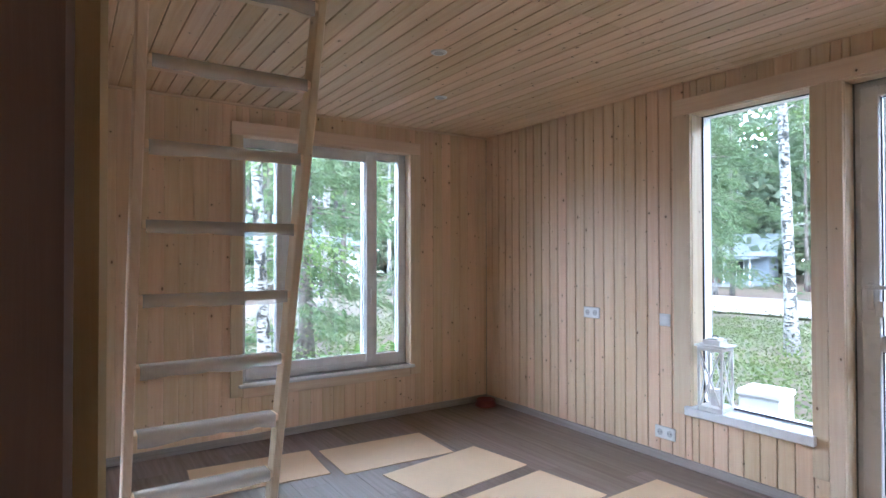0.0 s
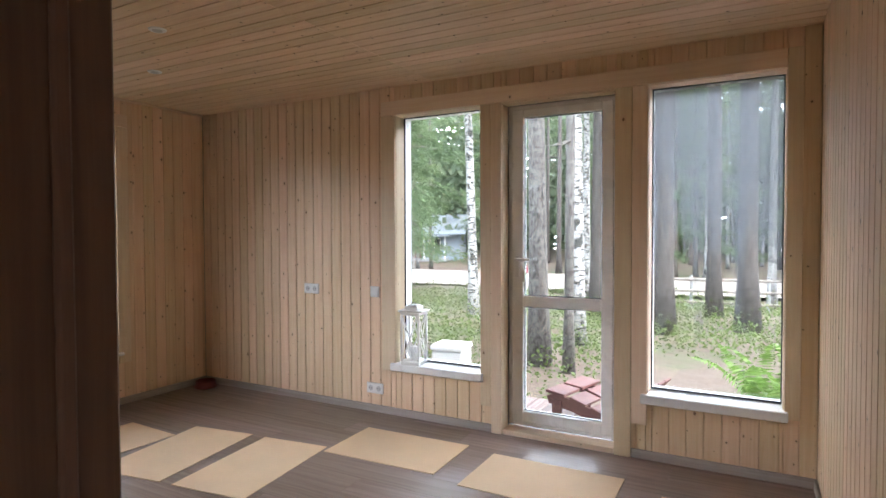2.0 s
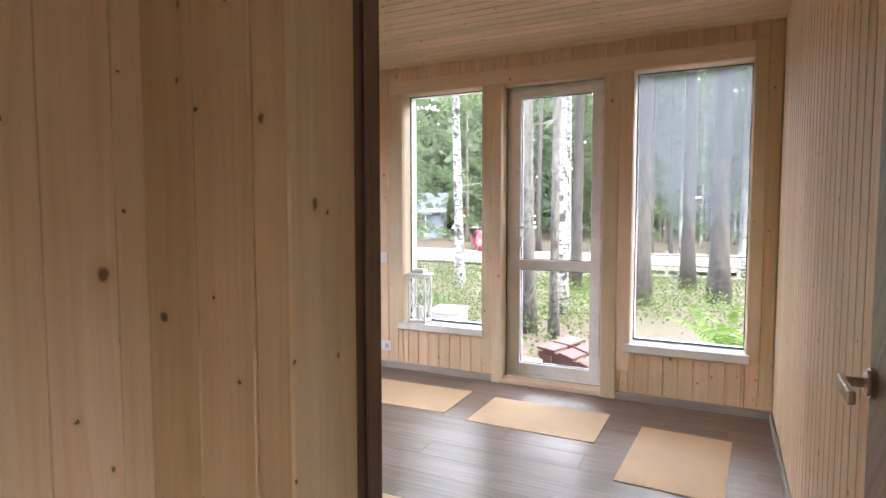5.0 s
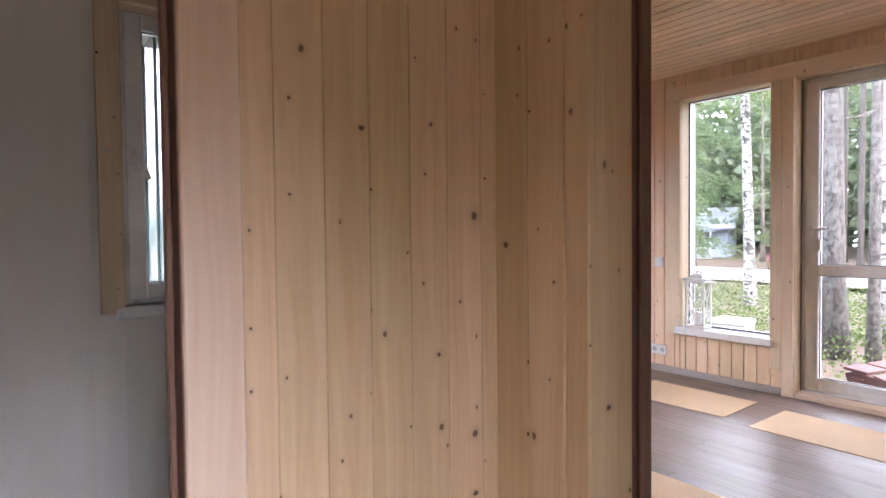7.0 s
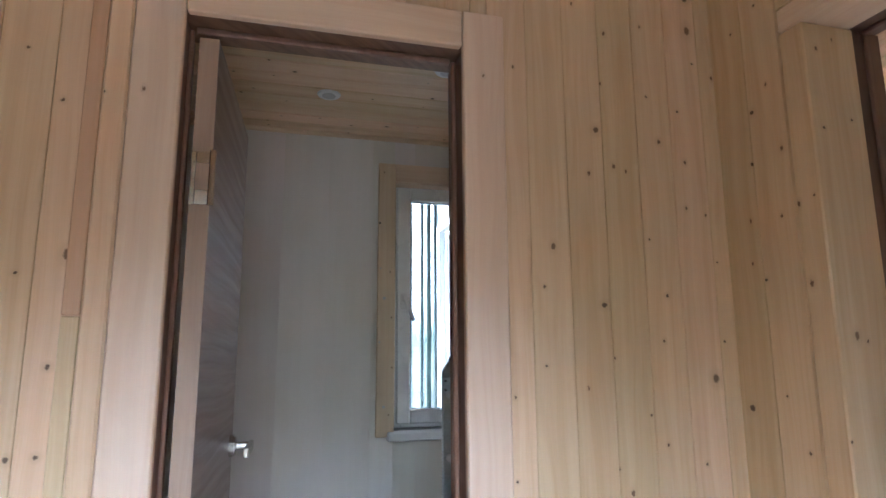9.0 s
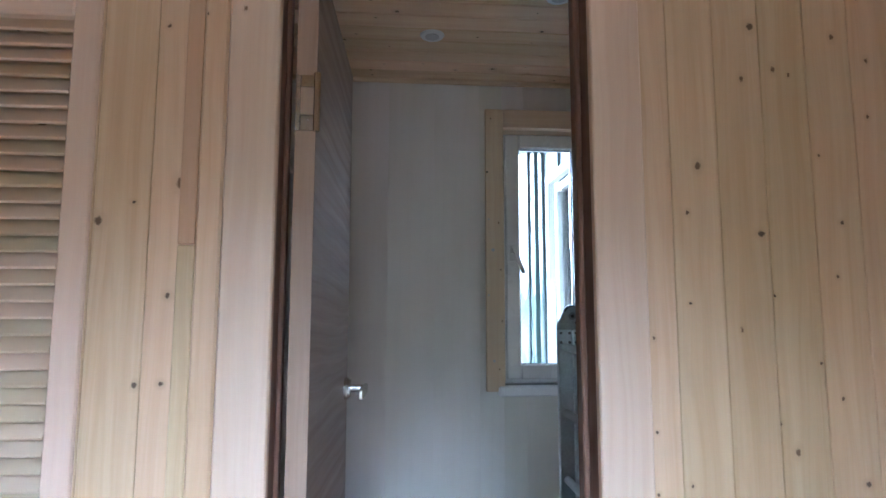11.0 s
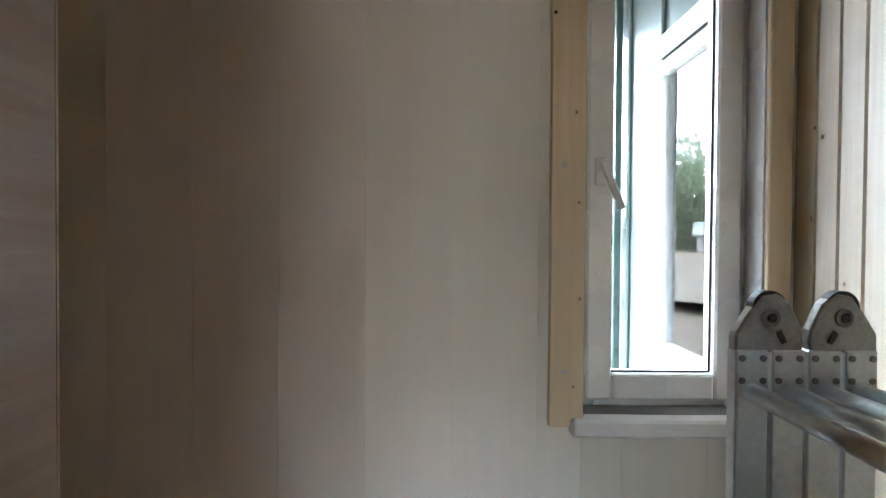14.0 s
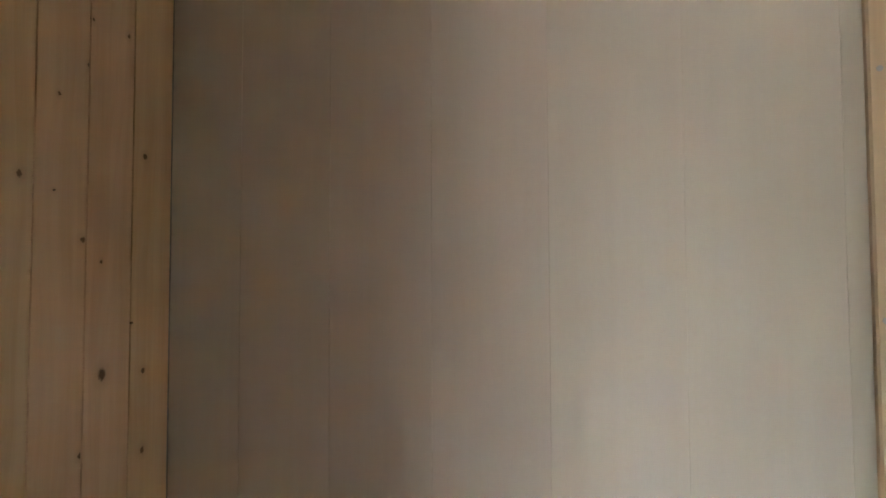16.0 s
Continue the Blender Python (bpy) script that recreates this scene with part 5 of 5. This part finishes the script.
def fern(x, y, seed, count=11, length=0.95):
    ob = thing("fern", pose(x, y, -0.43), "bright green fern with arching fronds", "fern", "ferns by the wall")
    r2 = random.Random(seed)
    for k in range(count):
        a, lean = 2 * math.pi * k / count + r2.uniform(-0.2, 0.2), r2.uniform(0.22, 0.6)
        size = length * r2.uniform(0.75, 1.1)
        centres, ways, sizes = [], [], []
        out = Vector((math.cos(a), math.sin(a), 0))
        cross = Vector((-out.y, out.x, 0))
        for i in range(4, 34):
            f = i / 33
            spot = out * size * lean * f ** 1.2 + Vector((0, 0, size * (1.05 * f - 0.42 * f ** 2.4)))
            for s in (-1, 1):
                w = 0.17 * math.sin(math.pi * min(1.0, f * 0.92 + 0.08)) ** 0.8 + 0.012
                centres.append(spot + cross * s * w / 2 + Vector((0, 0, -0.02)))
                ways.append(cross * s + out * 0.35 + Vector((0, 0, -0.15)))
                sizes.append((w, 0.030))
        quads("frond", centres, ways, sizes, fern_leaves, ob, 0.05)
    return ob


fern_1 = fern(0.86, 6.75, 2, 15, 1.3)
copy_thing(fern_1, pose(-4.95, 4.45, -0.43, 0, 0, 40))


def pole_fence():
    ob = thing("pole_fence", pose(1.0, 18.0, -0.78), "low fence of bare wooden rails by the track", "fence")
    for i in range(5):
        x = -3.6 + 1.8 * i
        bm = bmesh.new()
        rod(bm, (x, 0, 0), (x, 0, 1.0), 0.05, 10, 0.045)
        part("post", bm, grey_board, ob)
    for z in (0.28, 0.58, 0.88):
        bm = bmesh.new()
        rod(bm, (-3.9, -0.05, z), (4.0, -0.05, z + 0.05), 0.04, 10, 0.032)
        part("rail", bm, sand, ob)


pole_fence()

car_red = plain("red_car_paint", (0.27, 0.02, 0.04), 0.25, vary=0.03, relief=0.0)
dark_glass = plain("dark_car_glass", (0.03, 0.035, 0.04), 0.08, vary=0.02, relief=0.0)
tyre_mat = plain("tyre_rubber", (0.025, 0.025, 0.026), 0.8)


def car():
    ob = thing("red_car", pose(-12.0, 32.6, -1.19, 0, 0, 121), "parked red hatchback on the sandy track", "car")
    bm = bmesh.new()
    outline = [(-1.95, 0.30), (-1.98, 0.62), (-1.85, 0.80), (-1.05, 0.92), (-0.45, 1.36), (0.95, 1.42), (1.75, 0.98), (1.95, 0.88), (1.98, 0.36), (1.80, 0.26), (-1.75, 0.24)]
    sides = [[bm.verts.new((x, y * (1.0 if z < 1.0 else 0.84), z)) for x, z in outline] for y in (-0.83, 0.83)]
    bm.faces.new(sides[0])
    bm.faces.new(sides[1][::-1])
    for i in range(len(outline)):
        j = (i + 1) % len(outline)
        bm.faces.new((sides[0][j], sides[0][i], sides[1][i], sides[1][j]))
    bmesh.ops.recalc_face_normals(bm, faces=bm.faces)
    bevelled(bm, 0.06, 2)
    part("body", bm, car_red, ob, smooth=True)
    for s in (-1, 1):
        for x0, x1 in ((-0.55, 0.18), (0.25, 1.05)):
            bm = bmesh.new()
            v = [bm.verts.new((x, s * (0.835 - 0.28 * (z - 0.95)), z)) for x, z in ((x0 - 0.2 if x0 < 0 else x0, 0.95), (x1 + (0.25 if x1 > 1 else 0), 0.98), (x1, 1.33), (x0 + (0.1 if x0 < 0 else 0), 1.31))]
            bm.faces.new(v)
            bmesh.ops.solidify(bm, geom=bm.faces[:], thickness=0.01)
            part("side_window", bm, dark_glass, ob)
        for x in (-1.2, 1.2):
            bm = bmesh.new()
            rod(bm, (x, s * 0.66, 0.30), (x, s * 0.845, 0.30), 0.30, 24)
            bevelled(bm, 0.02)
            wheel = part("wheel", bm, tyre_mat, ob)
            bm = bmesh.new()
            rod(bm, (x, s * 0.846, 0.30), (x, s * 0.855, 0.30), 0.19, 18)
            part("rim", bm, chrome, wheel)


car()

blue_wall = plain("blue_grey_house_boards", (0.27, 0.31, 0.36), 0.7, vary=0.1, scale=1.0)
roof_sheet = plain("grey_roof_sheet", (0.24, 0.27, 0.29), 0.45, vary=0.08, scale=1.0)


def cottage(x, y, turn, label, walls):
    ob = thing("cottage", pose(x, y, -0.5 + slope(y), 0, 0, turn), label, "house", "cottages in the wood")
    boxes("wall", walls, ob, (-4, -3, 0, 4, 3, 2.7), bevel=0.02)
    bm = bmesh.new()
    for s in (-1, 1):
        v = box(bm, -4.6, -2.1, -0.07, 4.6, 2.1, 0.07)
        turned(bm, v, pose(0, s * 1.85, 3.5, -27 * s, 0, 0))
    part("roof", bm, roof_sheet, ob)
    boxes("porch_floor", grey_board, ob, (-3, -5.2, 0, 3, -3, 0.3))
    boxes("porch_roof", roof_sheet, ob, (-3.3, -5.5, 2.35, 3.3, -3, 2.47))
    for px in (-2.9, -1, 1, 2.9):
        boxes("porch_post", painted_white, ob, (px - 0.06, -5.15, 0.3, px + 0.06, -5.03, 2.35))
    for px in (-2.2, 1.6):
        win = boxes("window", painted_white, ob, (px - 0.6, -3.06, 0.9, px + 0.6, -2.99, 2.2), bevel=0.01)
        boxes("pane", dark_glass, win, (px - 0.52, -3.07, 0.98, px - 0.03, -3.058, 2.12), (px + 0.03, -3.07, 0.98, px + 0.52, -3.058, 2.12))
    boxes("door", brown_stain, ob, (-0.45, -3.06, 0.3, 0.45, -2.99, 2.25), bevel=0.01)
    return ob


cottage(-28.5, 51.0, 20, "blue-grey cottage with a grey roof and porch", blue_wall)
cottage(-34.0, 13.0, 75, "pale grey cottage among the trees", painted_white)
cottage(-80.0, -38.0, 118, "white cottage beyond the clearing", painted_white)


# ---- boards of walls and floors, each a piece of its own ----
clad(north, "-y", NY, WX, EX, 0.0, H + 0.006, [(a - 0.004, b + 0.004, c - 0.045, d + 0.004) for a, b, c, d in (WIN_A, WIN_B, DOOR_D)], pine_z)
clad(west, "+x", WX, SY, NY, 0.0, H + 0.006, [(WIN_W[0] - 0.004, WIN_W[1] + 0.004, WIN_W[2] - 0.03, WIN_W[3] + 0.004)], pine_z, gap=0.0018)
clad(east, "-x", EX, SY, NY, 0.0, H + 0.006, [], pine_z)
clad(south, "+y", SY, WX, -0.09, 0.0, H + 0.006, [WIN_S], pine_z)
clad(gate_wall, "+y", SY, -0.09, EX, 0.0, H + 0.006, [GATE], pine_z)
clad(gate_wall, "-y", HN, HX, HE, 0.0, HH + 0.006, [GATE], pine_sparse, gap=0.001)
clad(hall_wall, "+x", HX, HS, HN + 0.006, 0.0, HH + 0.006, [(BATH_DOOR[0] - 0.001, BATH_DOOR[1] + 0.001, 0, BATH_DOOR[3] + 0.001), CLOSET], pine_sparse, width=0.087, start=0.03, gap=0.001)
clad(hall_wall, "-x", -0.1, BS, BN, 0.0, BH + 0.006, [(BATH_DOOR[0] - 0.001, BATH_DOOR[1] + 0.001, 0, BATH_DOOR[3] + 0.001)], pine_z)
clad(south, "-y", BN, BX, -0.1, 0.0, BH + 0.006, [], limed_pine, width=0.0735)
clad(bath_west, "+x", BX, BS, BN, 0.0, BH + 0.006, [(WIN_BATH[0] - 0.002, WIN_BATH[1] + 0.02, WIN_BATH[2] - 0.046, WIN_BATH[3] + 0.018)], limed_z, width=0.2005, start=0.025, name="panel", gap=0.0002)
clad(bath_south, "+y", BS, BX, -0.1, 0.0, BH + 0.006, [], pine_z, gap=0.002)
floor_field("floor", WX, EX, SY - 0.03, NY)
floor_field("floor_hall", HX - 0.05, HE, HS, SY - 0.03)
floor_field("floor_small_room", BX, HX - 0.05, BS, BN)
